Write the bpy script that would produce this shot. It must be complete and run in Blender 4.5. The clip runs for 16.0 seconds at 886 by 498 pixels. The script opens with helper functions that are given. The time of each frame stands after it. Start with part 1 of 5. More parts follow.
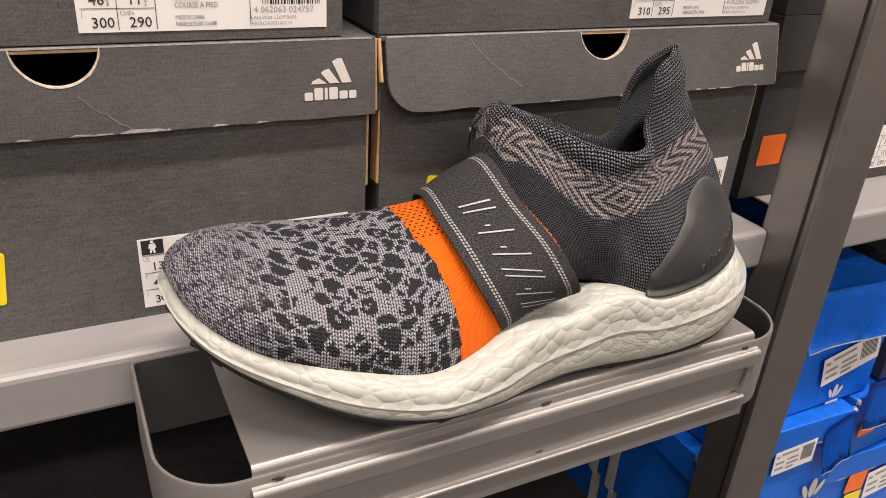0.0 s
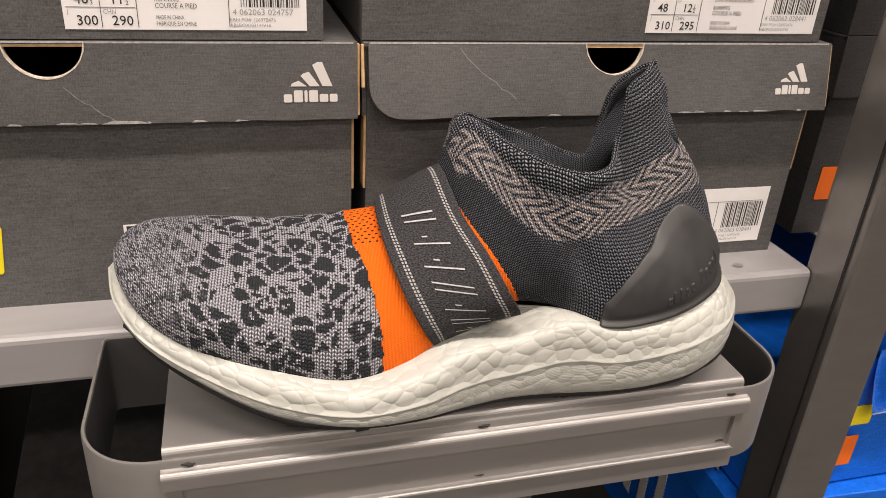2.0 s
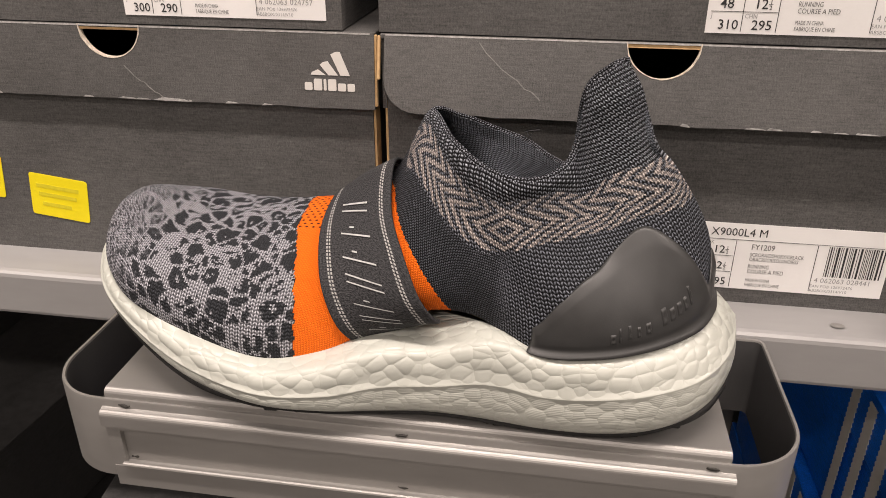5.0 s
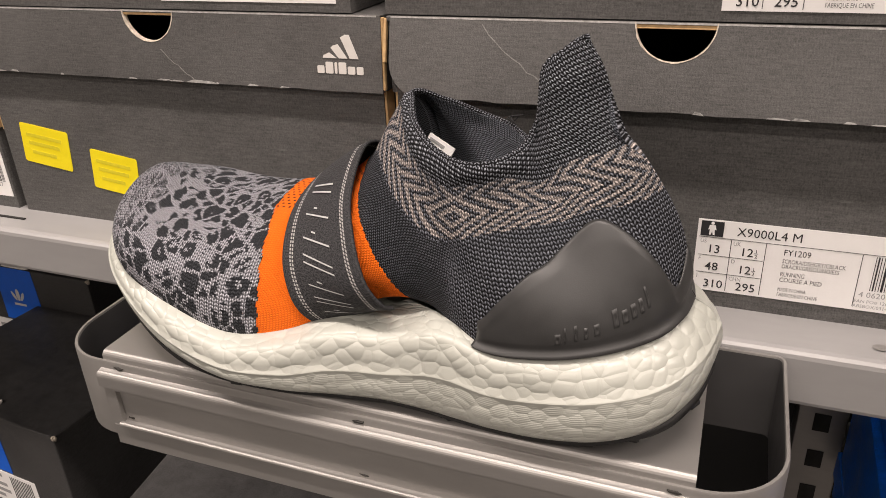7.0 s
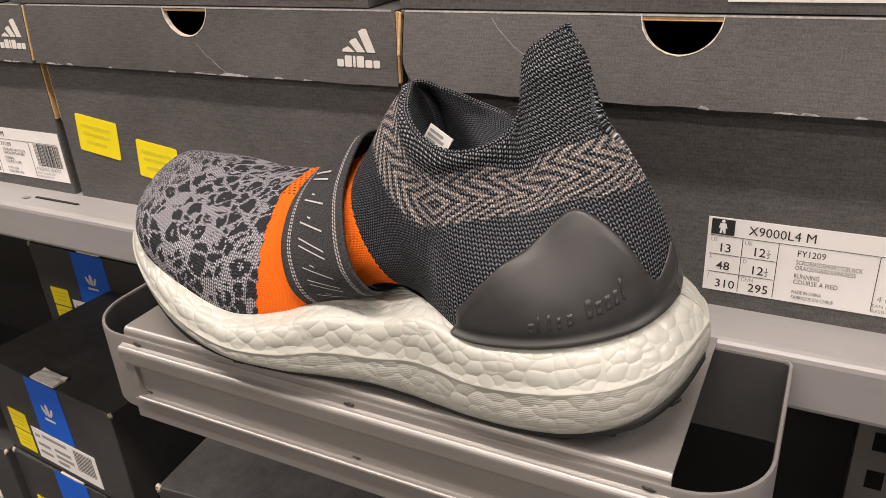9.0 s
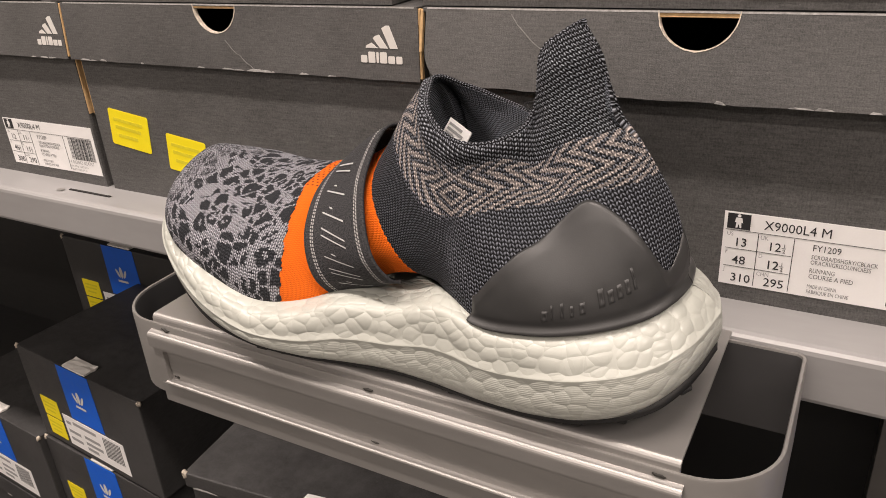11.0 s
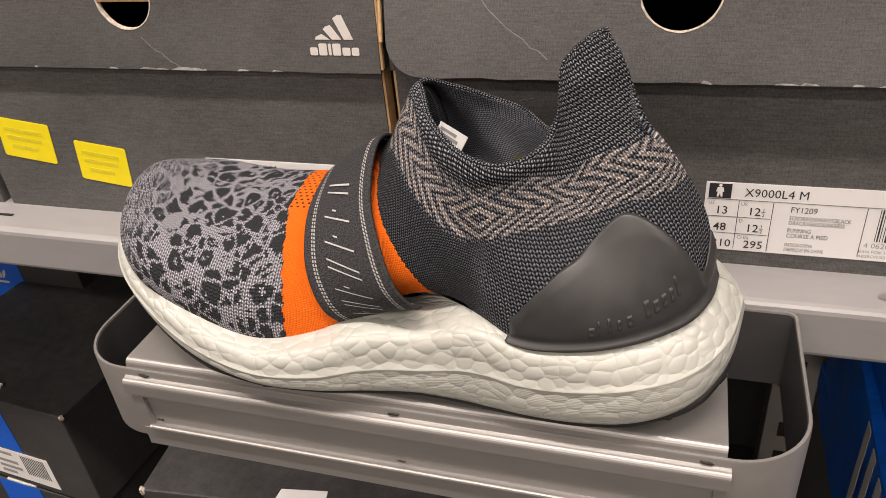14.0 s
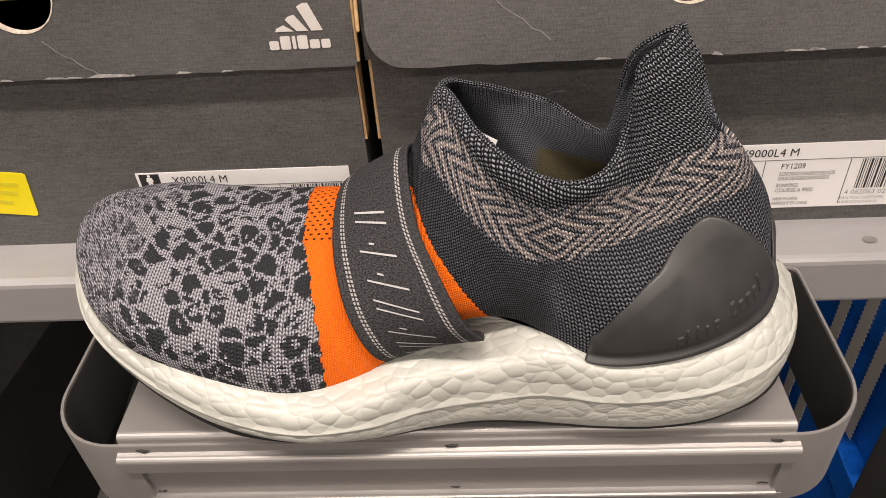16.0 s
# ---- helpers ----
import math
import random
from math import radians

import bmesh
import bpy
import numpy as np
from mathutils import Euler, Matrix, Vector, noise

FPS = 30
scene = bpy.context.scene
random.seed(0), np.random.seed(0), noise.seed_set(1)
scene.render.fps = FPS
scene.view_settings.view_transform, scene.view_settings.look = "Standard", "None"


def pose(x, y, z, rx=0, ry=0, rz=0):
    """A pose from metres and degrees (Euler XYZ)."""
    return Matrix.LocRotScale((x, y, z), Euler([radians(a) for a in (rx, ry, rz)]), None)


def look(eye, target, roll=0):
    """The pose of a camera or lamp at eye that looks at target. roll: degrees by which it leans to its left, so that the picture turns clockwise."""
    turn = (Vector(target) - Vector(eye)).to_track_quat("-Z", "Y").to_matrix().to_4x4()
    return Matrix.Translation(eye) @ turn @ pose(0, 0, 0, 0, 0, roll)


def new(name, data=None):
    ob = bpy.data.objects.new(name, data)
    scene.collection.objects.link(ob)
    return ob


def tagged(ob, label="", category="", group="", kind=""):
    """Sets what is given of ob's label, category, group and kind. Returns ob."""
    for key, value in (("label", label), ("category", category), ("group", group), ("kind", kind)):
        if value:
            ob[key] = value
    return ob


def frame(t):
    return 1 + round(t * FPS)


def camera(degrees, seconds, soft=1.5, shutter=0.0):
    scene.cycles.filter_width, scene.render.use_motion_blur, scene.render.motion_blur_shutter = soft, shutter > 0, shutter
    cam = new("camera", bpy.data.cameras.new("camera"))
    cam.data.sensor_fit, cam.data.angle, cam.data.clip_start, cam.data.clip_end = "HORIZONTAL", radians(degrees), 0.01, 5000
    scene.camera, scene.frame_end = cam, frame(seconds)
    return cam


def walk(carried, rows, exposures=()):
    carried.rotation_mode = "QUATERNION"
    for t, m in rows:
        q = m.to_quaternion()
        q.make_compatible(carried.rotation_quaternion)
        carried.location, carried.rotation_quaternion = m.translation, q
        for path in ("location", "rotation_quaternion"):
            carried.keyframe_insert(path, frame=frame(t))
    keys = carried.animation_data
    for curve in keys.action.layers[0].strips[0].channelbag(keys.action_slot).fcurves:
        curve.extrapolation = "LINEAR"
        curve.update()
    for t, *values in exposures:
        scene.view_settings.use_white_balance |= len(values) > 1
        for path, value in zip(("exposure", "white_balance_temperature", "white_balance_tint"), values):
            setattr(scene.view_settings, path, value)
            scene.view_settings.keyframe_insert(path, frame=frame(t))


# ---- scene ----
cam = camera(60.3, 16.0, soft=0.9)
PATH = [
    (0, (0.044, 0.111, 1.256), (0.889, 1.686, 0.358), 4.1),
    (0.5, (0.051, 0.108, 1.257), (0.85, 1.703, 0.354), 4.2),
    (1, (0.073, 0.101, 1.257), (0.798, 1.732, 0.354), 4.1),
    (1.5, (0.101, 0.096, 1.258), (0.723, 1.768, 0.353), 3.9),
    (2, (0.128, 0.085, 1.259), (0.629, 1.801, 0.362), 3.6),
    (2.5, (0.156, 0.079, 1.26), (0.526, 1.831, 0.369), 3.2),
    (3, (0.185, 0.078, 1.258), (0.417, 1.856, 0.373), 2.7),
    (3.5, (0.209, 0.078, 1.254), (0.313, 1.872, 0.377), 2.3),
    (4, (0.234, 0.08, 1.252), (0.204, 1.876, 0.373), 1.6),
    (6.5, (0.343, 0.109, 1.243), (-0.24, 1.806, 0.359), -1.8),
    (7, (0.357, 0.116, 1.24), (-0.31, 1.782, 0.357), -2.5),
    (7.5, (0.367, 0.118, 1.239), (-0.367, 1.759, 0.362), -3.0),
    (8, (0.377, 0.122, 1.238), (-0.411, 1.739, 0.363), -3.4),
    (8.5, (0.386, 0.124, 1.236), (-0.443, 1.725, 0.369), -3.6),
    (9, (0.393, 0.125, 1.234), (-0.469, 1.71, 0.372), -3.7),
    (11.5, (0.4, 0.116, 1.234), (-0.522, 1.666, 0.369), -4.1),
    (12, (0.398, 0.114, 1.235), (-0.505, 1.664, 0.351), -4.3),
    (12.5, (0.39, 0.113, 1.242), (-0.471, 1.671, 0.33), -4.4),
    (13, (0.374, 0.114, 1.251), (-0.43, 1.682, 0.305), -4.7),
    (13.5, (0.353, 0.12, 1.261), (-0.338, 1.701, 0.249), -5.2),
    (14, (0.333, 0.123, 1.269), (-0.232, 1.712, 0.193), -5.8),
    (14.5, (0.309, 0.131, 1.278), (-0.127, 1.717, 0.14), -5.9),
    (15, (0.279, 0.137, 1.284), (-0.03, 1.709, 0.088), -5.6),
    (15.5, (0.261, 0.148, 1.288), (0.063, 1.703, 0.046), -5.1),
    (16, (0.242, 0.155, 1.291), (0.133, 1.689, 0.012), -4.4),
]
walk(cam, [(t, look(eye, target, roll)) for t, eye, target, roll in PATH])

# ---------- world, lamps, exposure ----------
world = bpy.data.worlds.new("shop_world")
scene.world = world
world.use_nodes = True
world.node_tree.nodes["Background"].inputs["Color"].default_value = (1.0, 0.88, 0.80, 1)
world.node_tree.nodes["Background"].inputs["Strength"].default_value = 0.008
scene.view_settings.exposure = 0.0


def ceiling_lamp(x, y, z, sx, sy, watts):
    data = bpy.data.lights.new("ceiling_lamp", "AREA")
    data.shape, data.size, data.size_y, data.energy = "RECTANGLE", sx, sy, watts
    data.color = (1.0, 0.862, 0.782)
    ob = new("ceiling_lamp", data)
    ob.matrix_world = pose(x, y, z)
    return ob


for lx in (-1.5, 0.3, 2.1):
    ceiling_lamp(lx, -0.08, 2.93, 1.2, 0.10, 42)
ceiling_lamp(0.3, -1.6, 2.93, 3.2, 0.12, 42)
ceiling_lamp(0.3, -3.0, 2.93, 3.2, 0.12, 54)

# ---------- node helpers ----------


class Net:
    """A short way to write node materials."""

    def __init__(self, name, rough=0.6, metal=0.0, spec=0.5):
        self.m = bpy.data.materials.new(name)
        self.m.use_nodes = True
        self.t = self.m.node_tree
        self.b = self.t.nodes["Principled BSDF"]
        self.b.inputs["Roughness"].default_value = rough
        self.b.inputs["Metallic"].default_value = metal
        self.b.inputs["Specular IOR Level"].default_value = spec
        self.tc = self.t.nodes.new("ShaderNodeTexCoord")

    def put(self, sock, v):
        if isinstance(v, bpy.types.NodeSocket):
            self.t.links.new(v, sock)
        elif isinstance(v, (tuple, list)) and len(v) == 3 and sock.type == "RGBA":
            sock.default_value = (*v, 1)
        else:
            sock.default_value = v

    def node(self, kind, out=0, **ins):
        n = self.t.nodes.new(kind)
        for k, v in ins.items():
            self.put(n.inputs[k.replace("_", " ")], v)
        return n.outputs[out]

    def math(self, op, a, b=0.0, c=0.0):
        n = self.t.nodes.new("ShaderNodeMath")
        n.operation = op
        for i, v in enumerate((a, b, c)):
            self.put(n.inputs[i], v)
        return n.outputs[0]

    def uv(self, name):
        n = self.t.nodes.new("ShaderNodeUVMap")
        n.uv_map = name
        return n.outputs[0]

    def xyz(self, vec):
        n = self.t.nodes.new("ShaderNodeSeparateXYZ")
        self.put(n.inputs[0], vec)
        return n.outputs

    def vec(self, x, y, z=0.0):
        return self.node("ShaderNodeCombineXYZ", X=x, Y=y, Z=z)

    def scaled(self, vec, s, off=(0, 0, 0)):
        n = self.t.nodes.new("ShaderNodeMapping")
        self.put(n.inputs["Vector"], vec)
        n.inputs["Scale"].default_value, n.inputs["Location"].default_value = s, off
        return n.outputs[0]

    def noise(self, vec, scale, detail=3.0, rough=0.55):
        return self.node("ShaderNodeTexNoise", Vector=vec, Scale=scale, Detail=detail, Roughness=rough)

    def step(self, v, lo, hi, a=0.0, b=1.0):
        n = self.t.nodes.new("ShaderNodeMapRange")
        for k, x in (("Value", v), ("From Min", lo), ("From Max", hi), ("To Min", a), ("To Max", b)):
            self.put(n.inputs[k], x)
        return n.outputs[0]

    def mix(self, f, a, b):
        n = self.t.nodes.new("ShaderNodeMix")
        n.data_type = "RGBA"
        self.put(n.inputs[0], f)
        self.put(n.inputs[6], a)
        self.put(n.inputs[7], b)
        return n.outputs[2]

    def bump(self, h, strength, dist):
        n = self.t.nodes.new("ShaderNodeBump")
        self.put(n.inputs["Height"], h)
        n.inputs["Strength"].default_value, n.inputs["Distance"].default_value = strength, dist
        return n.outputs[0]

    def done(self, color=None, normal=None, rough=None):
        if color is not None:
            self.put(self.b.inputs["Base Color"], color)
        if normal is not None:
            self.put(self.b.inputs["Normal"], normal)
        if rough is not None:
            self.put(self.b.inputs["Roughness"], rough)
        return self.m


def plain(name, color, rough=0.5, metal=0.0, vary=0.12, scale=60.0, bump=0.0):
    """A paint or plastic with a little cloudiness and fine grain."""
    n = Net(name, rough, metal)
    a = n.noise(n.tc.outputs["Object"], scale, 4)
    b = n.noise(n.tc.outputs["Object"], scale * 14, 2)
    f = n.math("ADD", n.math("MULTIPLY", a, 0.7), n.math("MULTIPLY", b, 0.3))
    dark = tuple(c * (1 - vary) for c in color)
    lite = tuple(min(1, c * (1 + vary)) for c in color)
    return n.done(n.mix(n.step(f, 0.3, 0.7), dark, lite), n.bump(b, 0.25, bump) if bump else None,
                  n.step(a, 0.3, 0.7, rough * 0.85, min(1, rough * 1.15)))


def card(name, color, rough=0.62):
    """Printed corrugated card: fine level streaks, rubbed specks, flecks."""
    n = Net(name, rough, 0, 0.35)
    p = n.tc.outputs["Object"]
    streak = n.noise(n.scaled(p, (110, 110, 1100)), 1.0, 3, 0.6)
    weave = n.noise(n.scaled(p, (1300, 1300, 420)), 1.0, 2)
    grain = n.noise(p, 1500, 2, 0.7)
    cloud = n.noise(p, 16, 4)
    fleck = n.step(n.noise(n.scaled(p, (1, 1, 1.6)), 620, 2), 0.72, 0.78)
    f = n.math("ADD", n.math("ADD", n.math("MULTIPLY", streak, 0.28), n.math("MULTIPLY", weave, 0.24)), n.math("ADD", n.math("MULTIPLY", grain, 0.34), n.math("MULTIPLY", cloud, 0.22)))
    c = n.mix(n.step(f, 0.38, 0.70), tuple(x * 0.42 for x in color), tuple(x * 1.66 for x in color))
    c = n.mix(n.math("MULTIPLY", fleck, 0.35), c, tuple(min(1, x * 2.2 + 0.05) for x in color))
    # rubbed scratches at a slant, here and there
    rub = n.math("MULTIPLY", n.step(n.noise(n.scaled(p, (38, 38, 300)), 1.0, 3, 0.6), 0.67, 0.72), n.step(n.noise(p, 9, 1), 0.52, 0.62))
    c = n.mix(n.math("MULTIPLY", rub, 0.30), c, tuple(min(1, x * 2.0 + 0.04) for x in color))
    h = n.math("ADD", n.math("ADD", grain, n.math("MULTIPLY", weave, 0.6)), n.math("MULTIPLY", cloud, 2.0))
    return n.done(c, n.bump(h, 0.35, 0.0005), n.step(cloud, 0.3, 0.7, rough - 0.1, rough + 0.1))


M_CARD = card("charcoal_card", (0.084, 0.082, 0.080))
M_CARD_BLACK = card("black_card", (0.046, 0.045, 0.045), 0.46)
M_CARD_BLUE = card("blue_card", (0.006, 0.13, 0.64), 0.40)
M_FRAY = plain("frayed_card_rim", (0.52, 0.46, 0.38), 0.9, 0, 0.45, 500, 0.0004)
M_KRAFT = plain("kraft_edge", (0.50, 0.33, 0.16), 0.85, 0, 0.25, 300, 0.0004)
M_WORN = plain("rubbed_card_edge", (0.34, 0.335, 0.325), 0.8, 0, 0.5, 400, 0.0003)
# near-black for the shade inside boxes and slots
M_INSIDE_SHADE = plain("inside_shade", (0.012, 0.011, 0.010), 0.9)
M_PRINT_WHITE = plain("white_print", (0.62, 0.60, 0.57), 0.6, 0, 0.06, 200)
M_LABEL = plain("label_paper", (0.80, 0.79, 0.78), 0.45, 0, 0.03, 80)
M_INK = plain("label_ink", (0.02, 0.02, 0.022), 0.5, 0, 0.1, 300)
M_INK_GREY = plain("faint_ink", (0.30, 0.30, 0.30), 0.5, 0, 0.1, 300)
M_INK_SOFT = plain("small_print_ink", (0.11, 0.11, 0.11), 0.5, 0, 0.1, 300)
M_YELLOW = plain("yellow_sticker", (0.84, 0.70, 0.01), 0.4, 0, 0.05, 90)
M_YELLOW_INK = plain("faded_sticker_ink", (0.66, 0.57, 0.02), 0.5, 0, 0.1, 300)
M_ORANGE_STICKER = plain("orange_sticker", (0.90, 0.17, 0.01), 0.4, 0, 0.05, 90)
M_BLUE_PRINT = plain("blue_print", (0.005, 0.11, 0.62), 0.4, 0, 0.08, 90)
M_TISSUE = plain("tissue_paper", (0.72, 0.70, 0.66), 0.8, 0, 0.1, 120, 0.001)


def painted_steel(name, color, rough, metal):
    n = Net(name, rough, metal)
    p = n.tc.outputs["Object"]
    peel = n.noise(p, 900, 2)
    smear = n.noise(n.scaled(p, (30, 120, 120)), 1, 4)
    scuff = n.step(n.noise(n.scaled(p, (90, 400, 400)), 1, 3, 0.7), 0.70, 0.78)
    c = n.mix(n.step(smear, 0.3, 0.7), tuple(x * 0.96 for x in color), tuple(x * 1.04 for x in color))
    c = n.mix(n.math("MULTIPLY", scuff, 0.12), c, tuple(min(1, x * 1.7) for x in color))
    return n.done(c, n.bump(peel, 0.12, 0.0003), n.step(smear, 0.3, 0.7, rough - 0.025, rough + 0.03))


M_STEEL = painted_steel("silver_grey_paint", (0.32, 0.31, 0.298), 0.47, 0.65)
M_STEEL_SHELF = painted_steel("shelf_grey_paint", (0.34, 0.335, 0.335), 0.45, 0.25)
M_STEEL_POST = painted_steel("post_grey_paint", (0.31, 0.295, 0.28), 0.36, 0.85)
# charcoal paint; on the low shelf this colour also carries the shade
M_STEEL_DARK = painted_steel("charcoal_paint_and_shade", (0.022, 0.022, 0.022), 0.5, 0.2)
M_BURR = plain("blackened_weld", (0.03, 0.028, 0.025), 0.6, 0.4, 0.5, 500, 0.0005)

# ---------- building helpers ----------


def mesh_of(bm, name, smooth=False):
    me = bpy.data.meshes.new(name)
    bmesh.ops.recalc_face_normals(bm, faces=bm.faces)
    bm.to_mesh(me)
    bm.free()
    if smooth:
        me.polygons.foreach_set("use_smooth", [True] * len(me.polygons))
    return me


def part(name, bm, material, parent, label="", smooth=False):
    me = bm if isinstance(bm, bpy.types.Mesh) else mesh_of(bm, name, smooth)
    if not me.materials:
        me.materials.append(material)
    ob = new(name, me)
    ob.parent = parent
    return tagged(ob, label) if label else ob


def box_bm(x0, x1, y0, y1, z0, z1, bevel=0.0, seg=2, bm=None):
    own = bm is None
    bm = bm or bmesh.new()
    r = bmesh.ops.create_cube(bm, size=1)
    vs = r["verts"]
    for v in vs:
        v.co = ((x0 + x1) / 2 + v.co.x * (x1 - x0), (y0 + y1) / 2 + v.co.y * (y1 - y0), (z0 + z1) / 2 + v.co.z * (z1 - z0))
    if bevel and own:
        bmesh.ops.bevel(bm, geom=bm.edges[:], offset=bevel, segments=seg, affect="EDGES", profile=0.6)
    return bm


def plate_bm(pts, y, depth):
    """A flat outline in x and z, facing -y, given some thickness."""
    bm = bmesh.new()
    f = bm.faces.new([bm.verts.new((x, y, z)) for x, z in pts])
    r = bmesh.ops.extrude_face_region(bm, geom=[f])
    for v in r["geom"]:
        if isinstance(v, bmesh.types.BMVert):
            v.co.y += depth
    return bm


def round_rect(x0, x1, z0, z1, r, n=5, corners="abcd"):
    """Outline from the low left, anticlockwise; corners named are rounded."""
    out = []
    for key, cx, cz, a0 in (("a", x0, z0, 180), ("b", x1, z0, 270), ("c", x1, z1, 0), ("d", x0, z1, 90)):
        if key in corners and r > 0:
            ox, oz = cx + (r if key in "ad" else -r), cz + (r if key in "ab" else -r)
            out += [(ox + r * math.cos(radians(a0 + 90 * i / n)), oz + r * math.sin(radians(a0 + 90 * i / n))) for i in range(n + 1)]
        else:
            out.append((cx, cz))
    return out


TEXT = {}


def writing(text, size, bold=0.0):
    """The built-in font as a thin mesh lying in x and z, facing -y, its lower left at the origin."""
    key = (text, size, bold)
    if key not in TEXT:
        cu = bpy.data.curves.new("writing", "FONT")
        cu.body, cu.size, cu.offset, cu.resolution_u = text, size, bold, 2
        tmp = bpy.data.objects.new("writing", cu)
        scene.collection.objects.link(tmp)
        bpy.context.view_layer.update()
        me = bpy.data.meshes.new_from_object(tmp.evaluated_get(bpy.context.evaluated_depsgraph_get()))
        bpy.data.objects.remove(tmp)
        me.transform(Matrix.Rotation(radians(90), 4, "X"))
        me.name = "writing"
        TEXT[key] = me
    return TEXT[key]


def say(text, x, z, size, parent, y, bold=0.0, mat=None, wide=1.0, name="writing"):
    me = writing(text, size, bold)
    if not me.materials:
        me.materials.append(mat or M_INK)
    ob = new(name, me)
    ob.parent = parent
    ob.matrix_basis = Matrix.Translation((x, y, z)) @ Matrix.Diagonal((wide, 1, 1, 1))
    return ob


def thing(name, x, y, z, label, category, group="", kind="", rz=0):
    ob = new(name)
    ob.empty_display_size = 0.02
    ob.matrix_basis = pose(x, y, z, 0, 0, rz)
    return tagged(ob, label, category, group, kind)

# ---------- the shop round the rack ----------


def slab(name, x0, x1, y0, y1, z0, z1, mat, label, category, bevel=0.0):
    ob = new(name, mesh_of(box_bm(x0, x1, y0, y1, z0, z1, bevel), name))
    ob.data.materials.append(mat)
    return tagged(ob, label, category, kind="structure")


M_FLOOR = plain("shop_floor_vinyl", (0.09, 0.087, 0.083), 0.4, 0, 0.15, 8)
M_WALL = plain("shop_wall_paint", (0.55, 0.53, 0.50), 0.8, 0, 0.05, 12)
M_CEIL = plain("ceiling_paint", (0.75, 0.74, 0.72), 0.9, 0, 0.05, 12)
slab("floor", -4, 4.6, -4, 2.0, -0.1, 0.0, M_FLOOR, "grey vinyl shop floor under the rack", "floor")
slab("ceiling", -4, 4.6, -4, 2.0, 3.0, 3.1, M_CEIL, "plain pale shop ceiling with lamps", "ceiling")
slab("wall_north", -4, 4.6, 1.9, 2.0, 0, 3.0, M_WALL, "plain painted wall behind the rack", "wall")
slab("wall_south", -4, 4.6, -4.1, -4.0, 0, 3.0, M_WALL, "plain painted wall across the aisle", "wall")
slab("wall_west", -4.1, -4, -4, 2.0, 0, 3.0, M_WALL, "plain painted wall at the aisle end", "wall")
slab("wall_east", 4.6, 4.7, -4, 2.0, 0, 3.0, M_WALL, "plain painted wall at the aisle end", "wall")

# ---------- the rack ----------
SHELF_Z, LIP_Y = 1.041, 0.438


def shelf(x0, x1, z, y0, y1, lip, label, mat=None):
    """A pressed steel shelf with a rounded front lip that is folded back below."""
    prof = [(y1, z), (y0 + 0.004, z), (y0 + 0.0018, z - 0.0007), (y0 + 0.0005, z - 0.002), (y0, z - 0.004), (y0, z - lip + 0.002), (y0 + 0.0008, z - lip),
            (y0 + 0.016, z - lip), (y0 + 0.016, z - lip + 0.0012), (y0 + 0.002, z - lip + 0.0012), (y0 + 0.0012, z - 0.005), (y0 + 0.005, z - 0.0014), (y1, z - 0.0014)]
    bm = bmesh.new()
    a = [bm.verts.new((x0, y, zz)) for y, zz in prof]
    b = [bm.verts.new((x1, y, zz)) for y, zz in prof]
    for i in range(len(prof)):
        j = (i + 1) % len(prof)
        bm.faces.new((a[i], a[j], b[j], b[i]))
    bm.faces.new(a[::-1])
    bm.faces.new(b)
    root = thing("shelf", x0, 0, 0, label, "shelf", "rack shelves")
    board = part("shelf_board", bm, mat or M_STEEL_SHELF, root)
    board.matrix_basis = pose(-x0, 0, 0)
    return root


main_shelf = shelf(-1.6, 0.4772, SHELF_Z, LIP_Y, 0.95, 0.0285, "silver-grey painted steel shelf carrying charcoal shoe boxes")
for sx in (-0.135, 0.432):
    d = bmesh.new()
    bmesh.ops.create_circle(d, cap_ends=True, radius=0.0035, segments=14, matrix=pose(sx + 1.6, 0.4515, SHELF_Z + 0.0006) @ Matrix.Diagonal((1, 0.8, 1, 1)))
    part("pressed_dimple", d, M_STEEL, main_shelf)
# no opening is cut: a dark strip stands for the slot's shade
slot = box_bm(-0.128 + 1.6, -0.082 + 1.6, 0.4535, 0.4555, SHELF_Z + 0.0002, SHELF_Z + 0.0008)
part("shelf_slot", slot, M_INSIDE_SHADE, main_shelf, "narrow slot drawn as a dark strip of shade")
side_shelf = shelf(0.5208, 1.9, 1.040, LIP_Y, 0.95, 0.0285, "silver-grey painted steel shelf in the next bay")
# low shelf gets a near-black colour that holds the deep shade there
low_shelf = shelf(-1.6, 0.474, 0.42, 0.40, 0.95, 0.0285, "low steel shelf coloured near-black for its deep shade", M_STEEL_DARK)
low_side = shelf(0.524, 1.9, 0.64, 0.40, 0.95, 0.0285, "silver-grey painted steel shelf holding blue shoe boxes")

# square post between the bays; a dark strip paints in its corner shade
post = thing("rack_post", 0.499, 0.425, 0, "tall square grey-painted steel rack post", "post")
part("tube", box_bm(-0.021, 0.021, -0.018, 0.020, 0, 2.4, 0.003, 3), M_STEEL_POST, post, smooth=False)
part("corner_shade_strip", box_bm(-0.0222, -0.0195, -0.012, -0.0105, 0, 2.4), M_STEEL_DARK, post, "dark strip for the rounded corner's shade")

# slotted upright far behind, under the shelf
upright = thing("slotted_upright", 0.484, 0.845, 0, "dark grey slotted steel upright at the rear of the rack", "upright")
part("channel", box_bm(-0.024, 0.024, 0, 0.03, 0, 1.012, 0.001, 1), M_STEEL_POST, upright)
# slots are dark blocks on the channel, their shade given by colour
for i in range(20):
    part("slot", box_bm(-0.008, 0.008, -0.0008, 0.002, 0.985 - i * 0.048, 1.007 - i * 0.048), M_INSIDE_SHADE, upright)

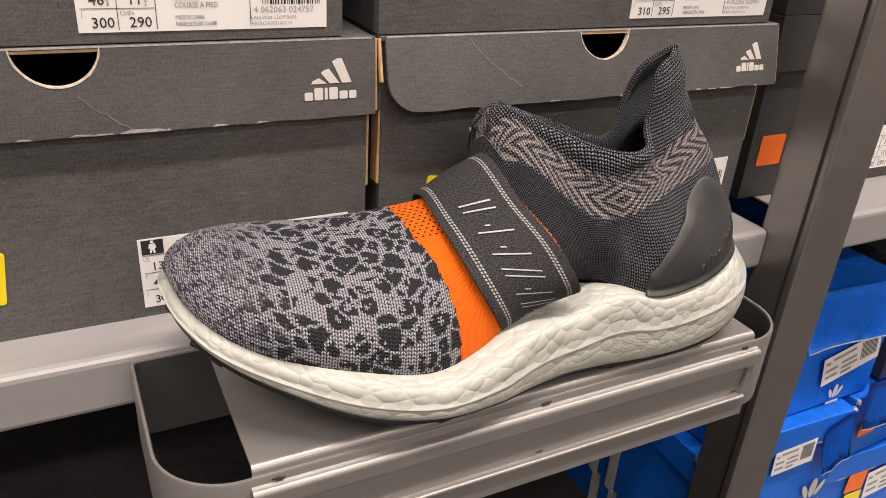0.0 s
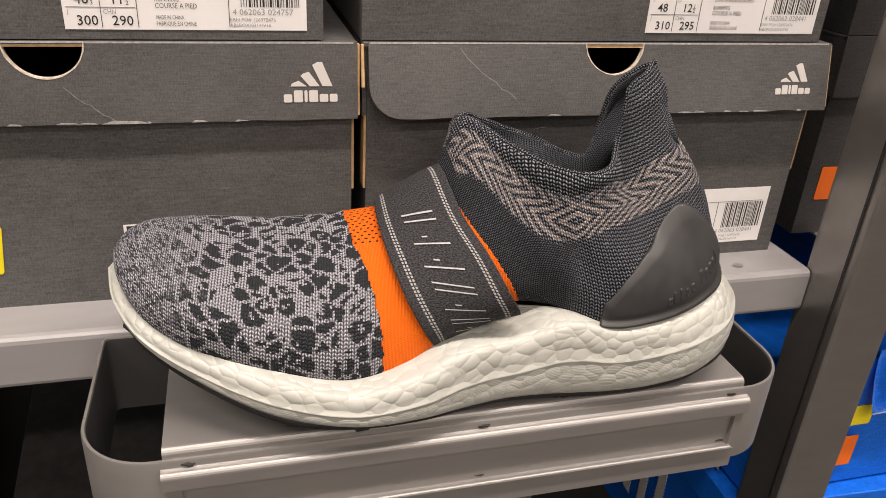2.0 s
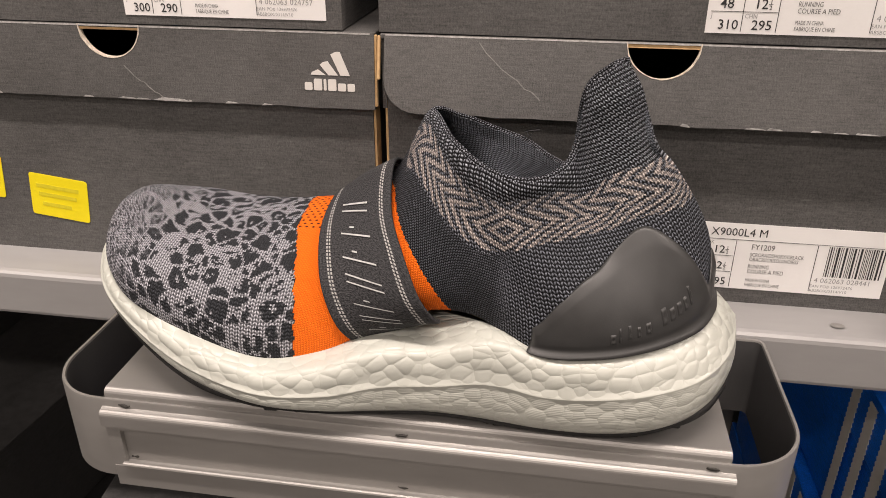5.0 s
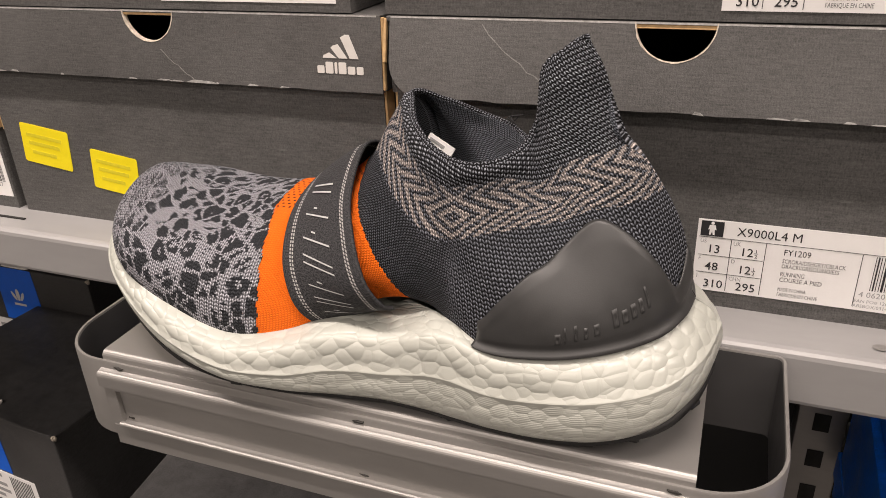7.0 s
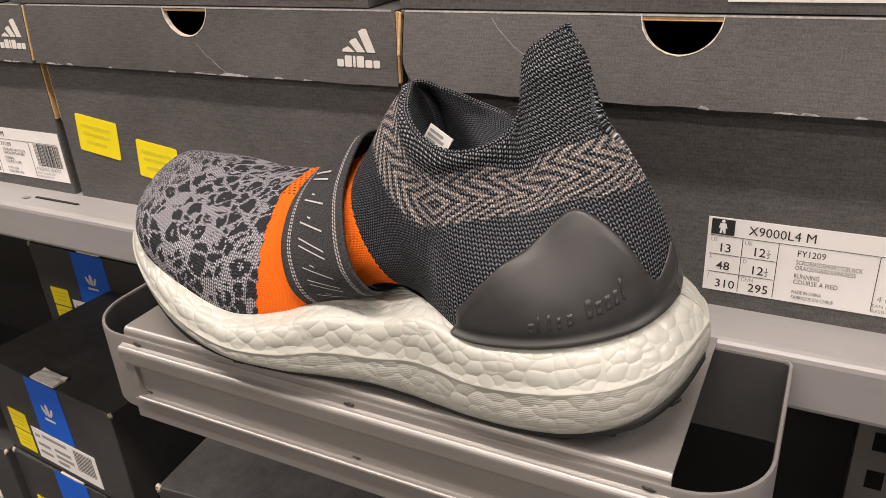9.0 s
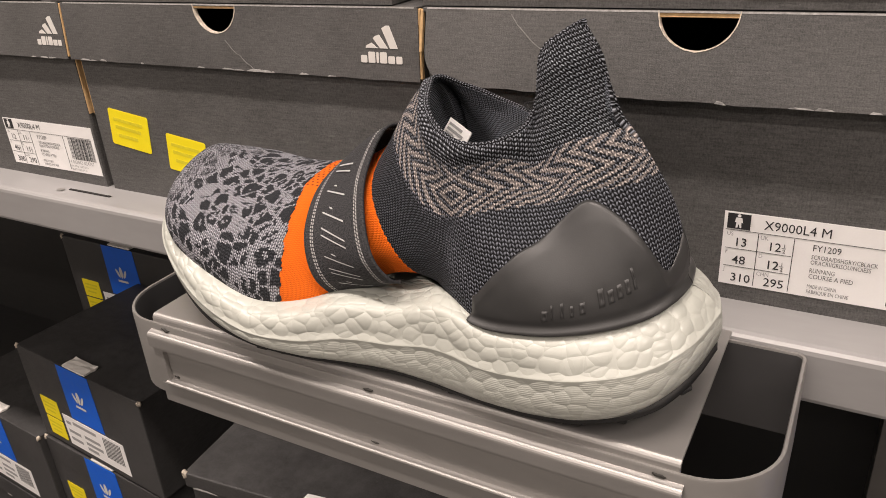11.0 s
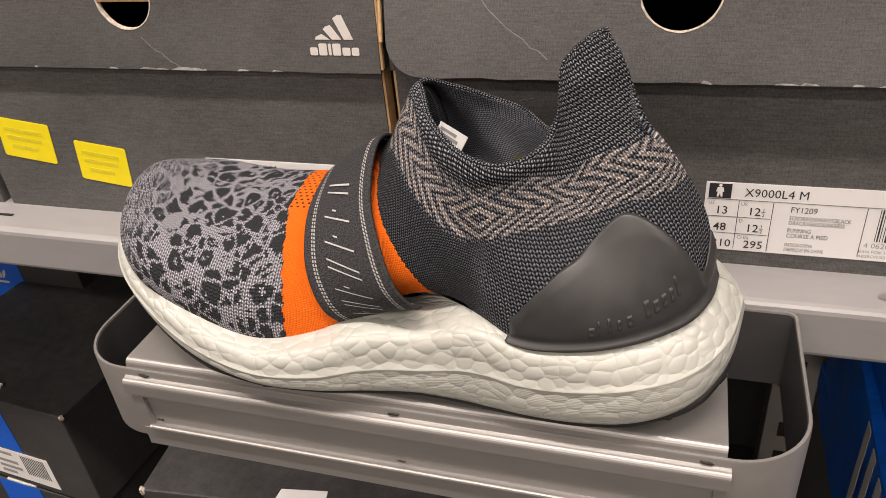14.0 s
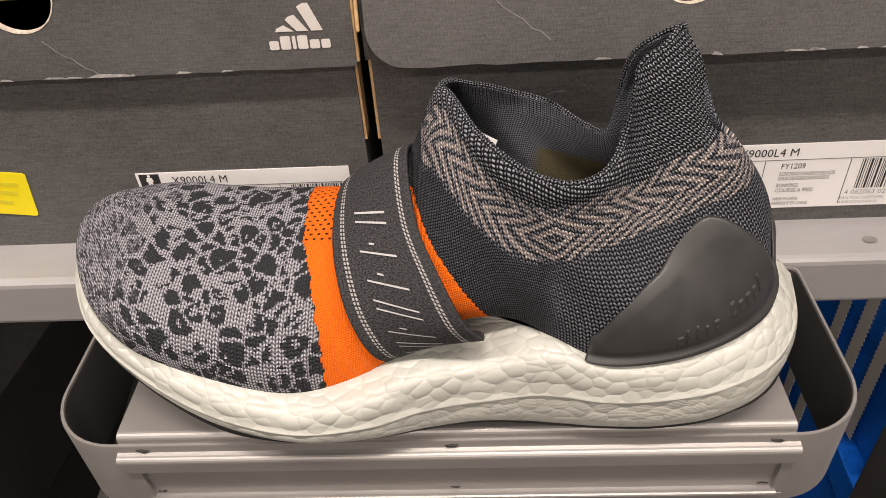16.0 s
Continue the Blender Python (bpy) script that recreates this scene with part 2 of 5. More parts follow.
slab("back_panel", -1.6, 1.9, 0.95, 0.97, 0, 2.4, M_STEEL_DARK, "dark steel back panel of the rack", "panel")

# ---------- the tray bracket under the shoe ----------
TX0, TX1, TY0, TY1, TZ = 0.090, 0.361, 0.340, 0.437, 1.0425
bracket = thing("shoe_display_bracket", 0.225, 0.437, 1.0, "silver-grey steel shoe display bracket clipped to the shelf lip", "bracket")
BRI = pose(-0.225, -0.437, -1.0)


def bpart(name, bm, mat, label="", smooth=False, parent=None):
    ob = part(name, bm, mat, parent or bracket, label, smooth)
    if parent is None:
        ob.matrix_basis = BRI
    return ob


def extrude_x(prof, x0, x1):
    bm = bmesh.new()
    a = [bm.verts.new((x0, y, z)) for y, z in prof]
    b = [bm.verts.new((x1, y, z)) for y, z in prof]
    for i in range(len(prof)):
        j = (i + 1) % len(prof)
        bm.faces.new((a[i], a[j], b[j], b[i]))
    bm.faces.new(a[::-1])
    bm.faces.new(b)
    return bm


def arc(cy, cz, r, a0, a1, n=5):
    return [(cy + r * math.cos(radians(a0 + (a1 - a0) * i / n)), cz + r * math.sin(radians(a0 + (a1 - a0) * i / n))) for i in range(n + 1)]


top_prof = [(TY1, TZ)] + arc(TY0 + 0.003, TZ - 0.003, 0.003, 90, 180) + [(TY0, TZ - 0.0075), (TY0 + 0.0015, TZ - 0.0075), (TY0 + 0.0015, TZ - 0.0035)] + [(TY0 + 0.004, TZ - 0.0015), (TY1, TZ - 0.0015)]
bpart("tray_top", extrude_x(top_prof, TX0, TX1), M_STEEL)
# ticket holder: a ledge, a front frame with a window, a sunk back
FY = 0.3345
led = [(TY0 + 0.0012, TZ - 0.0072)] + arc(FY + 0.0025, TZ - 0.0085 - 0.0025, 0.0025, 90, 180) + [(FY, TZ - 0.0165), (FY + 0.0014, TZ - 0.0165), (FY + 0.0014, TZ - 0.0115), (FY + 0.003, TZ - 0.0098), (TY0 + 0.0012, TZ - 0.0087)]
bpart("ticket_ledge", extrude_x(led, TX0 - 0.001, TX1 + 0.002), M_STEEL)
WX0, WX1, WZ0, WZ1 = 0.0965, 0.3575, 1.0055, 1.0235
fr = bmesh.new()
for a in ((TX0, WX0, 1.0031, 1.0285), (WX1, TX1 + 0.001, 1.0031, 1.0285), (WX0, WX1, WZ1, 1.0285)):
    box_bm(a[0], a[1], FY + 0.0015, FY + 0.003, a[2], a[3], bm=fr)
bpart("ticket_frame", fr, M_STEEL)
low = [(FY + 0.010, 1.0035)] + [(FY + 0.0005, 1.0035)] + arc(FY + 0.0005, 1.0045, 0.001, 270, 90, 4) + [(FY + 0.002, 1.0052), (FY + 0.002, 1.0047), (FY + 0.010, 1.0047)]
bpart("lower_lip", extrude_x(low, WX0 - 0.001, WX1 + 0.001), M_STEEL)
bpart("lower_skirt", box_bm(TX0, TX1 + 0.001, FY + 0.0015, FY + 0.003, 0.9905, 1.0030, 0.0005, 1), M_STEEL)
bpart("ticket_back", box_bm(TX0 + 0.002, TX1 - 0.002, FY + 0.009, FY + 0.0105, 0.9975, 1.034), M_STEEL, "bare sunken steel strip")
bpart("window_side", box_bm(WX0 - 0.0012, WX0, FY + 0.003, FY + 0.009, 1.004, 1.024), M_STEEL)
bpart("window_side", box_bm(WX1, WX1 + 0.0012, FY + 0.003, FY + 0.009, 1.004, 1.024), M_STEEL)
for rx in (0.100, 0.2265, 0.354):
    for rz, ry in ((TZ - 0.0068, TY0 - 0.0014), (1.0065, FY + 0.0045)):
        b = bmesh.new()
        bmesh.ops.create_icosphere(b, subdivisions=2, radius=0.0020, matrix=pose(rx, ry, rz) @ Matrix.Diagonal((1.5, 0.45, 0.42, 1)))
        for v in b.verts:
            v.co += Vector((noise.noise(v.co * 900), 0, noise.noise(v.co * 700 + Vector((3, 1, 2))))) * 0.0011
        bpart("weld_spot", b, M_BURR, "blackened weld spot", True)
# the bent strip that loops round the tray
LX0, LX1, LY0, LY1 = 0.0555, 0.3935, 0.3385, 0.4375
plan = []
for cx, cy, r, a0 in ((LX0 + 0.031, LY0 + 0.031, 0.031, 180), (LX1 - 0.031, LY0 + 0.031, 0.031, 270), (LX1 - 0.005, LY1 - 0.005, 0.005, 0), (LX0 + 0.005, LY1 - 0.005, 0.005, 90)):
    n = 12 if r > 0.01 else 4
    plan += [(cx, cy, math.cos(radians(a0 + 90 * i / n)), math.sin(radians(a0 + 90 * i / n)), r) for i in range(n + 1)]
lb = bmesh.new()
rings = []
for th, z in ((0, 0.994), (0, 1.0372), (0.0004, 1.0382), (0.0016, 1.0382), (0.002, 1.0372), (0.002, 0.994)):
    rings.append([lb.verts.new((cx + (r - th) * c, cy + (r - th) * s, z)) for cx, cy, c, s, r in plan])
for k in range(len(rings)):
    p, q = rings[k], rings[(k + 1) % len(rings)]
    for i in range(len(plan)):
        j = (i + 1) % len(plan)
        lb.faces.new((p[i], p[j], q[j], q[i]))
loop = bpart("strap_loop", lb, M_STEEL, "bent flat steel strip, coloured darker inside for shade")
for p in loop.data.polygons:
    p.use_smooth = True
# inner faces get a darker steel colour, standing in for shade within the loop
loop.data.materials.append(painted_steel("loop_inside_shade", (0.062, 0.061, 0.062), 0.40, 0.35))
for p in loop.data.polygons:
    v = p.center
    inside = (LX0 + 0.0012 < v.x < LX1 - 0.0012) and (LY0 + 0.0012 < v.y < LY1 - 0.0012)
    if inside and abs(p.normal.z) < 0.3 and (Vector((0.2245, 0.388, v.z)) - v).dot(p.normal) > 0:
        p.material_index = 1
ang = loop.modifiers.new("split", "EDGE_SPLIT")
ang.split_angle = radians(50)

# ---------- shoe boxes ----------


def emblem(x, z, w, parent, y):
    """Three slanting bars over a row of short blocks, as plain shapes."""
    h = w * 0.72
    root = part("printed_emblem", plate_bm([(x + w * 0.62, z + h), (x + w * 0.70, z + h * 1.0), (x + w * 0.88, z + h * 0.40), (x + w * 0.70, z + h * 0.40), (x + w * 0.52, z + h * 0.93)], y - 0.0003, 0.0002), M_PRINT_WHITE, parent, "pale printed bars")
    part("emblem_bar", plate_bm([(x + w * 0.36, z + h * 0.72), (x + w * 0.46, z + h * 0.76), (x + w * 0.65, z + h * 0.40), (x + w * 0.47, z + h * 0.40), (x + w * 0.31, z + h * 0.66)], y - 0.0003, 0.0002), M_PRINT_WHITE, root)
    part("emblem_bar", plate_bm([(x + w * 0.15, z + h * 0.47), (x + w * 0.27, z + h * 0.54), (x + w * 0.42, z + h * 0.40), (x + w * 0.13, z + h * 0.40)], y - 0.0003, 0.0002), M_PRINT_WHITE, root)
    cx = x
    for wd, tall in ((0.15, 0), (0.16, 1), (0.055, 1), (0.16, 1), (0.155, 0), (0.14, 0)):
        part("emblem_bar", plate_bm(round_rect(cx, cx + w * wd, z, z + h * (0.30 if tall else 0.20), w * 0.025, 3), y - 0.0003, 0.0002), M_PRINT_WHITE, root)
        cx += w * (wd + 0.03)
    return root


BARCODE = random.Random(5)


def size_label(parent, x, z, y, sizes, digits, w=0.108, h=0.038):
    """White paper size label with its table, writing and bar code; x, z: its lower left."""
    lab = part("size_label", plate_bm([(x, z), (x + w, z), (x + w, z + h), (x, z + h)], y - 0.0004, 0.0003), M_LABEL, parent, "white printed size label")
    yy = y - 0.0006

    def bar(x0, x1, z0, z1, mat=M_INK, name="printed_rule"):
        part(name, plate_bm([(x + x0, z + z0), (x + x1, z + z0), (x + x1, z + z1), (x + x0, z + z1)], yy, 0.0001), mat, lab)

    bar(0.0015, 0.0118, 0.0295, 0.0373, M_INK, "printed_square")
    # a small standing pictogram in the black square: round top, block, two feet
    px = x + 0.0066
    mark = part("printed_mark", plate_bm([(px + 0.0008 * math.cos(i * math.tau / 10), z + 0.0363 + 0.0008 * math.sin(i * math.tau / 10)) for i in range(10)], yy - 0.0001, 0.0001), M_LABEL, lab)
    part("printed_mark", plate_bm([(px + a, z + b) for a, b in ((-0.0013, 0.0302), (-0.0005, 0.0302), (0, 0.0322), (0.0005, 0.0302), (0.0013, 0.0302), (0.0011, 0.0330), (0.0019, 0.0328), (0.0013, 0.0353), (-0.0013, 0.0353), (-0.0019, 0.0328), (-0.0011, 0.0330))], yy - 0.0001, 0.0001), M_LABEL, lab)
    bar(0.001, w - 0.004, 0.0288, 0.0290)
    bar(0.0157, 0.0160, 0.001, 0.0285)
    bar(0.0312, 0.0315, 0.001, 0.0285)
    bar(0.0718, 0.0721, 0.002, 0.0285)
    bar(0.0015, 0.0308, 0.0192, 0.0194)
    bar(0.0015, 0.0308, 0.0098, 0.0100)
    say("X9000L4 M", x + 0.0178, z + 0.0310, 0.0064, lab, yy, 0.0, wide=0.94)
    for (tag, val, half), cx, cz in zip(sizes, (0, 1, 0, 1, 0, 1), (2, 2, 1, 1, 0, 0)):
        bx, bz = x + 0.0018 + cx * 0.0150, z + 0.0012 + cz * 0.0094
        say(tag, bx, bz + 0.0058, 0.0030, lab, yy, 0, M_INK_GREY, wide=0.85)
        say(val, bx + 0.0034, bz + 0.0008, 0.0062, lab, yy, 0.00003)
        if half:
            say(half[0], bx + 0.0100, bz + 0.0031, 0.0027, lab, yy)
            say(half[1], bx + 0.0100, bz + 0.0004, 0.0027, lab, yy)
            bar(bx - x + 0.0097, bx - x + 0.0115, bz - z + 0.0027, bz - z + 0.0029)
    for txt, zz, sz, m, wd in (("FY1209", 0.0237, 0.0045, M_INK, 0.86), ("SCRORA/DSHGRY/CBLACK", 0.0197, 0.0031, M_INK_SOFT, 0.72), ("ORACRI/GRISOU/NOIESS", 0.0170, 0.0031, M_INK_SOFT, 0.72),
                               ("RUNNING", 0.0128, 0.0033, M_INK_SOFT, 0.70), ("COURSE A PIED", 0.0098, 0.0033, M_INK_SOFT, 0.80), ("MADE IN CHINA", 0.0048, 0.0027, M_INK_SOFT, 0.62), ("FABRIQUE EN CHINE", 0.0020, 0.0027, M_INK_SOFT, 0.70)):
        say(txt, x + 0.0392, z + zz, sz, lab, yy, 0, m, wd)
    bx, rnd = 0.0775, random.Random(digits)
    while bx < 0.1045:
        wd = rnd.choice((0.00032, 0.00032, 0.00064, 0.00096))
        bar(bx, bx + wd, 0.0108, 0.0282, M_INK, "bar_code_line")
        bx += wd + rnd.choice((0.0004, 0.0006, 0.0009))
    say(digits, x + 0.0735, z + 0.0072, 0.0040, lab, yy, 0, M_INK_GREY)
    say("EAN PO# 126972476", x + 0.0720, z + 0.0042, 0.0024, lab, yy, 0, M_INK_GREY)
    say("ABSBOX/0314/V10", x + 0.0720, z + 0.0016, 0.0024, lab, yy, 0, M_INK_GREY)
    return lab


def sticker(parent, x0, x1, z0, z1, y, mat, tilt=0.0, ink=None, name="price_sticker", label=""):
    bm = plate_bm(round_rect(0, x1 - x0, 0, z1 - z0, 0.0015, 3), -0.0005, 0.0003)
    ob = part(name, bm, mat, parent, label)
    ob.matrix_basis = pose(x0, y, z0, 0, tilt, 0)
    if ink:
        w, h = x1 - x0, z1 - z0
        for fx0, fx1, fz in ((0.12, 0.85, 0.68), (0.15, 0.80, 0.48), (0.2, 0.7, 0.25)):
            part("printed_bar", plate_bm([(w * fx0, h * fz), (w * fx1, h * fz), (w * fx1, h * (fz + 0.09)), (w * fx0, h * (fz + 0.09))], -0.0007, 0.0001), ink, ob)
    return ob


def wavy(x0, x1, z, seed, amp=0.0008, n=28):
    """A lower edge that sags and is rubbed, left to right."""
    return [(x0 + (x1 - x0) * i / n, z + amp * noise.noise(Vector((x0 + i * 0.9, seed, 0))) + amp * 0.4 * noise.noise(Vector((i * 3.1, seed, 4)))) for i in range(n + 1)]


M_CREASE = plain("creased_card", (0.17, 0.166, 0.16), 0.7, 0, 0.4, 300, 0.0003)


def shoe_box(x0, x1, yf, z0, h, label, hole=None, flap_cut=False, logo=None, mat=None, depth=0.34, lid_h=0.0385, worn=True, group="shoe boxes on the shelf", seed=0, tilt=-2.5, raw=True):
    """A card shoe box with a lift-up lid; yf: the lid's front. Parts: body panels, lid skirt and top, raw edges."""
    mat = mat or M_CARD
    root = thing("shoe_box", x0, yf, z0, label, "shoe box", group)
    w, t = x1 - x0, 0.0028
    by = 0.003
    top = h
    # body: open-topped tray of panels, front panel notched where the lid has its finger hole
    front = [(0.0025, 0), (w - 0.0025, 0), (w - 0.0025, top - 0.004)]
    if hole:
        hx = hole - x0
        front += [(hx + 0.019, top - 0.004), (hx + 0.019, top - 0.024), (hx - 0.019, top - 0.024), (hx - 0.019, top - 0.004)]
    front += [(0.0025, top - 0.004)]
    body = part("body", plate_bm(front, by, t), mat, root)
    for a in ((0.0025, 0.0025 + t), (w - 0.0025 - t, w - 0.0025)):
        part("side_panel", box_bm(a[0], a[1], by + t, depth, 0, top - 0.004), mat, root)
    part("back_panel", box_bm(0.0025, w - 0.0025, depth, depth + t, 0, top - 0.004), mat, root)
    part("bottom_panel", box_bm(0.0025 + t, w - 0.0025 - t, by + t, depth, 0.0002, t), M_INSIDE_SHADE, root)
    # raw kraft edge of the inner flap, along the upper half of the front corners
    for ex in (0.0025 - 0.0014, w - 0.0025 + 0.0002) if raw else ():
        part("raw_edge", box_bm(ex, ex + 0.0012, by + 0.0006, by + 0.010, h * 0.42, top - lid_h + 0.004), M_KRAFT, root, "torn tan card edge")
    # lid
    ly = 0.0
    lowedge = wavy(0.0, w, top - lid_h, seed)
    if flap_cut:
        r = 0.017
        lowedge = [p for p in lowedge if p[0] > r + 0.003]
        lowedge = [(0.0025 + r - r * math.cos(radians(90 * i / 7)), top - lid_h + r - r * math.sin(radians(90 * i / 7))) for i in range(8)] + lowedge
    outline = list(lowedge)
    outline += [(w, top)]
    if hole:
        hx = hole - x0
        hr = 0.0172
        outline += [(hx + hr * math.cos(radians(180 * i / 18)), top - hr * 0.98 * math.sin(radians(180 * i / 18))) for i in range(19)]
    outline += [(0.0025 if flap_cut else 0.0, top)]
    lid = part("lid", plate_bm(outline, ly, t), mat, root)
    slope = Matrix.Translation((0, 0, top)) @ Matrix.Rotation(radians(tilt), 4, "X") @ Matrix.Translation((0, 0, -top))
    lid.matrix_basis = slope
    lid_top = part("lid_top", box_bm(0, w, 0.0005, depth + 0.004, top - t, top - 0.0002, 0.0004, 1), mat, root)
    for a in ((0.0, t * 0.8), (w - t * 0.8, w)):
        part("lid_side", box_bm(a[0], a[1], t, depth + 0.004, top - lid_h, top - t), mat, root)
    for a, b, c in ((w - 0.0002, w + 0.0013, 0.0015), (-0.0012, 0.0003, 0.016)) if raw else ():
        part("raw_edge", box_bm(a, b, 0.0005, 0.0033, top - lid_h + c, top - 0.0009, 0.0004, 1), M_KRAFT, lid, "tan corrugated card edge")
    if hole:
        part("raw_edge", box_bm(hx - hr, hx + hr, 0.0006, t + 0.0014, top - 0.0026, top - 0.0004), M_KRAFT, lid, "tan card edge over the finger hole")
        rim = bmesh.new()
        prev = None
        for i in range(25):
            a = radians(180 * i / 24)
            ring = [rim.verts.new((hx + (hr + dr) * math.cos(a), yy, top - (hr + dr) * 0.98 * math.sin(a))) for dr, yy in ((-0.0003, -0.0001), (0.00025 + 0.0005 * noise.noise(Vector((i * 1.7, seed, 1))), -0.00025), (0.0001, t), (-0.0004, t))]
            if prev:
                for k in range(4):
                    rim.faces.new((prev[k], prev[(k + 1) % 4], ring[(k + 1) % 4], ring[k]))
            prev = ring
        part("raw_edge", rim, M_FRAY, lid, "frayed tan rim of the finger hole")
    if worn:
        rnd = random.Random(seed + 11)
        # rubbed whitish nicks along the lid's lower edge and its top edge
        for k in range(16):
            i = rnd.randrange(12 if flap_cut else 1, len(lowedge) - 2)
            px, pz = lowedge[i]
            ln, ht = rnd.uniform(0.002, 0.012), rnd.uniform(0.0004, 0.0012)
            if k == 0 and not flap_cut:
                ln, ht = 0.022, 0.0016
            part("rubbed_nick", plate_bm([(px, pz - 0.0001), (min(px + ln, w), lowedge[min(i + 1, len(lowedge) - 1)][1]), (min(px + ln * 0.8, w), pz + ht * 0.7), (px + ln * 0.25, pz + ht)], -0.0002, 0.0001), M_WORN, lid)
        part("rubbed_edge", box_bm(0.003, w - 0.002, -0.00015, 0.0006, top - 0.0009, top - 0.0001), M_WORN, lid, "rubbed pale fold line")
        if hole:
            pts, cx, cz = [], hx + (0.006 if not flap_cut else -0.088), top - (0.021 if not flap_cut else 0.003)
            ln = 0.021 if not flap_cut else 0.031
            for i in range(9):
                f = i / 8
                pts.append((cx + ln * f + 0.001 * noise.noise(Vector((i * 1.3, seed, 9))), cz - (0.016 if not flap_cut else 0.026) * f ** 0.8 + 0.0012 * noise.noise(Vector((i * 1.1, seed, 3)))))
            outl = [(a, b) for a, b in pts] + [(a + 0.00035, b + 0.00035) for a, b in pts[::-1]]
            part("crease", plate_bm(outl, -0.0002, 0.0001), M_CREASE, lid, "pale creased line")
    if logo:
        emblem(logo[0] - x0, logo[1] - z0, logo[2], root, 0).matrix_basis = slope
    return root


SZ13 = (("US", "13", ""), ("UK", "12", ("1", "2")), ("F", "48", ""), ("D", "12", ("1", "2")), ("J", "310", ""), ("CHN", "295", ""))
SZ12 = (("US", "12", ""), ("UK", "11", ("1", "2")), ("F", "46", ("2", "3")), ("D", "11", ("1", "2")), ("J", "300", ""), ("CHN", "290", ""))
LIDY, BODYY, BH = 0.4665, 0.003, 0.1375

box_c = shoe_box(0.1915, 0.4695, LIDY, SHELF_Z, BH, "charcoal card shoe box with a rounded lid flap and size label", 0.3295, True, (0.4335, 1.1495, 0.0245), seed=3, tilt=-13.5)
size_label(box_c, 0.348 - 0.1915, 0.0085, BODYY, SZ13, "4 062063 028441")
sticker(box_c, 0.2195 - 0.1915, 0.2565 - 0.1915, 1.0735 - SHELF_Z, 1.1005 - SHELF_Z, BODYY, M_YELLOW, 8, M_YELLOW_INK, label="yellow price sticker")
box_b = shoe_box(-0.0975, 0.1885, LIDY, SHELF_Z, BH, "charcoal card shoe box with two yellow stickers and creased lid", 0.0455, False, (0.1515, 1.1490, 0.0275), seed=1, tilt=-4.0)
size_label(box_b, 0.068 + 0.0975, 0.0055, BODYY, SZ13, "4 062063 028441")
sticker(box_b, -0.0825 + 0.0975, -0.0430 + 0.0975, 1.0785 - SHELF_Z, 1.1055 - SHELF_Z, BODYY, M_YELLOW, 7, M_YELLOW_INK, label="yellow price sticker")
sticker(box_b, -0.0275 + 0.0975, 0.0090 + 0.0975, 1.0650 - SHELF_Z, 1.0917 - SHELF_Z, BODYY, M_YELLOW, 7, M_YELLOW_INK, label="yellow price sticker")
box_a = shoe_box(-0.385, -0.1005, LIDY, SHELF_Z, BH, "charcoal card shoe box with size label at its corner", -0.245, False, (-0.130, 1.1490, 0.0275), seed=7, tilt=-5.0)
size_label(box_a, -0.213 + 0.385, 0.0085, BODYY, SZ12, "4 062063 024757")
box_d = shoe_box(0.4985, 0.770, 0.4870, SHELF_Z, BH, "black card shoe box with orange sticker behind the post", 0.63, False, None, mat=M_CARD_BLACK, seed=9, worn=False, raw=False)
sticker(box_d, 0.0125, 0.0375, 0.0255, 0.0495, BODYY, M_ORANGE_STICKER, 0, None, label="orange sticker")
size_label(box_d, 0.14, 0.0085, BODYY, SZ12, "4 062063 024757")
for x0, x1, lx, sz, dg, sd in ((-0.115, 0.1745, 0.056, SZ12, "4 062063 024757", 13), (0.1885, 0.4640, 0.347, SZ13, "4 062063 028441", 15), (-0.41, -0.122, -0.235, SZ13, "4 062063 028441", 17), (0.4975, 0.77, 0.64, SZ12, "4 062063 024757", 19)):
    up = shoe_box(x0, x1, LIDY - 0.001 if sd != 19 else 0.4860, SHELF_Z + BH + 0.0005, BH, "charcoal card shoe box stacked on another box" if sd != 19 else "black card shoe box stacked on another box", None, False, None, mat=M_CARD_BLACK if sd == 19 else None, raw=sd != 19, seed=sd, worn=False, group="shoe boxes on top")
    size_label(up, lx - x0, 0.0045, BODYY, sz, dg)
    if sd == 19:
        sticker(up, 0.008, 0.03, 0.03, 0.05, BODYY, M_ORANGE_STICKER, 0, None, label="orange sticker")


# ---------- low boxes under the shelf ----------


def leaf_mark(x, z, s, parent, y):
    root = part("printed_mark", plate_bm([(x + s * 0.5 + s * 0.13 * math.cos(a), z + s * 0.62 + s * 0.36 * math.sin(a)) for a in [i * math.tau / 12 for i in range(12)]], y, 0.0001), M_PRINT_WHITE, parent, "pale printed mark")
    for sg in (-1, 1):
        part("printed_leaf", plate_bm([(x + s * (0.5 + sg * (0.28 + 0.10 * math.cos(a) + 0.12 * math.sin(a))), z + s * (0.55 + 0.26 * math.sin(a))) for a in [i * math.tau / 12 for i in range(12)]], y, 0.0001), M_PRINT_WHITE, root)
    part("printed_bar", plate_bm([(x + s * 0.1, z), (x + s * 0.9, z), (x + s * 0.9, z + s * 0.13), (x + s * 0.1, z + s * 0.13)], y, 0.0001), M_PRINT_WHITE, root)


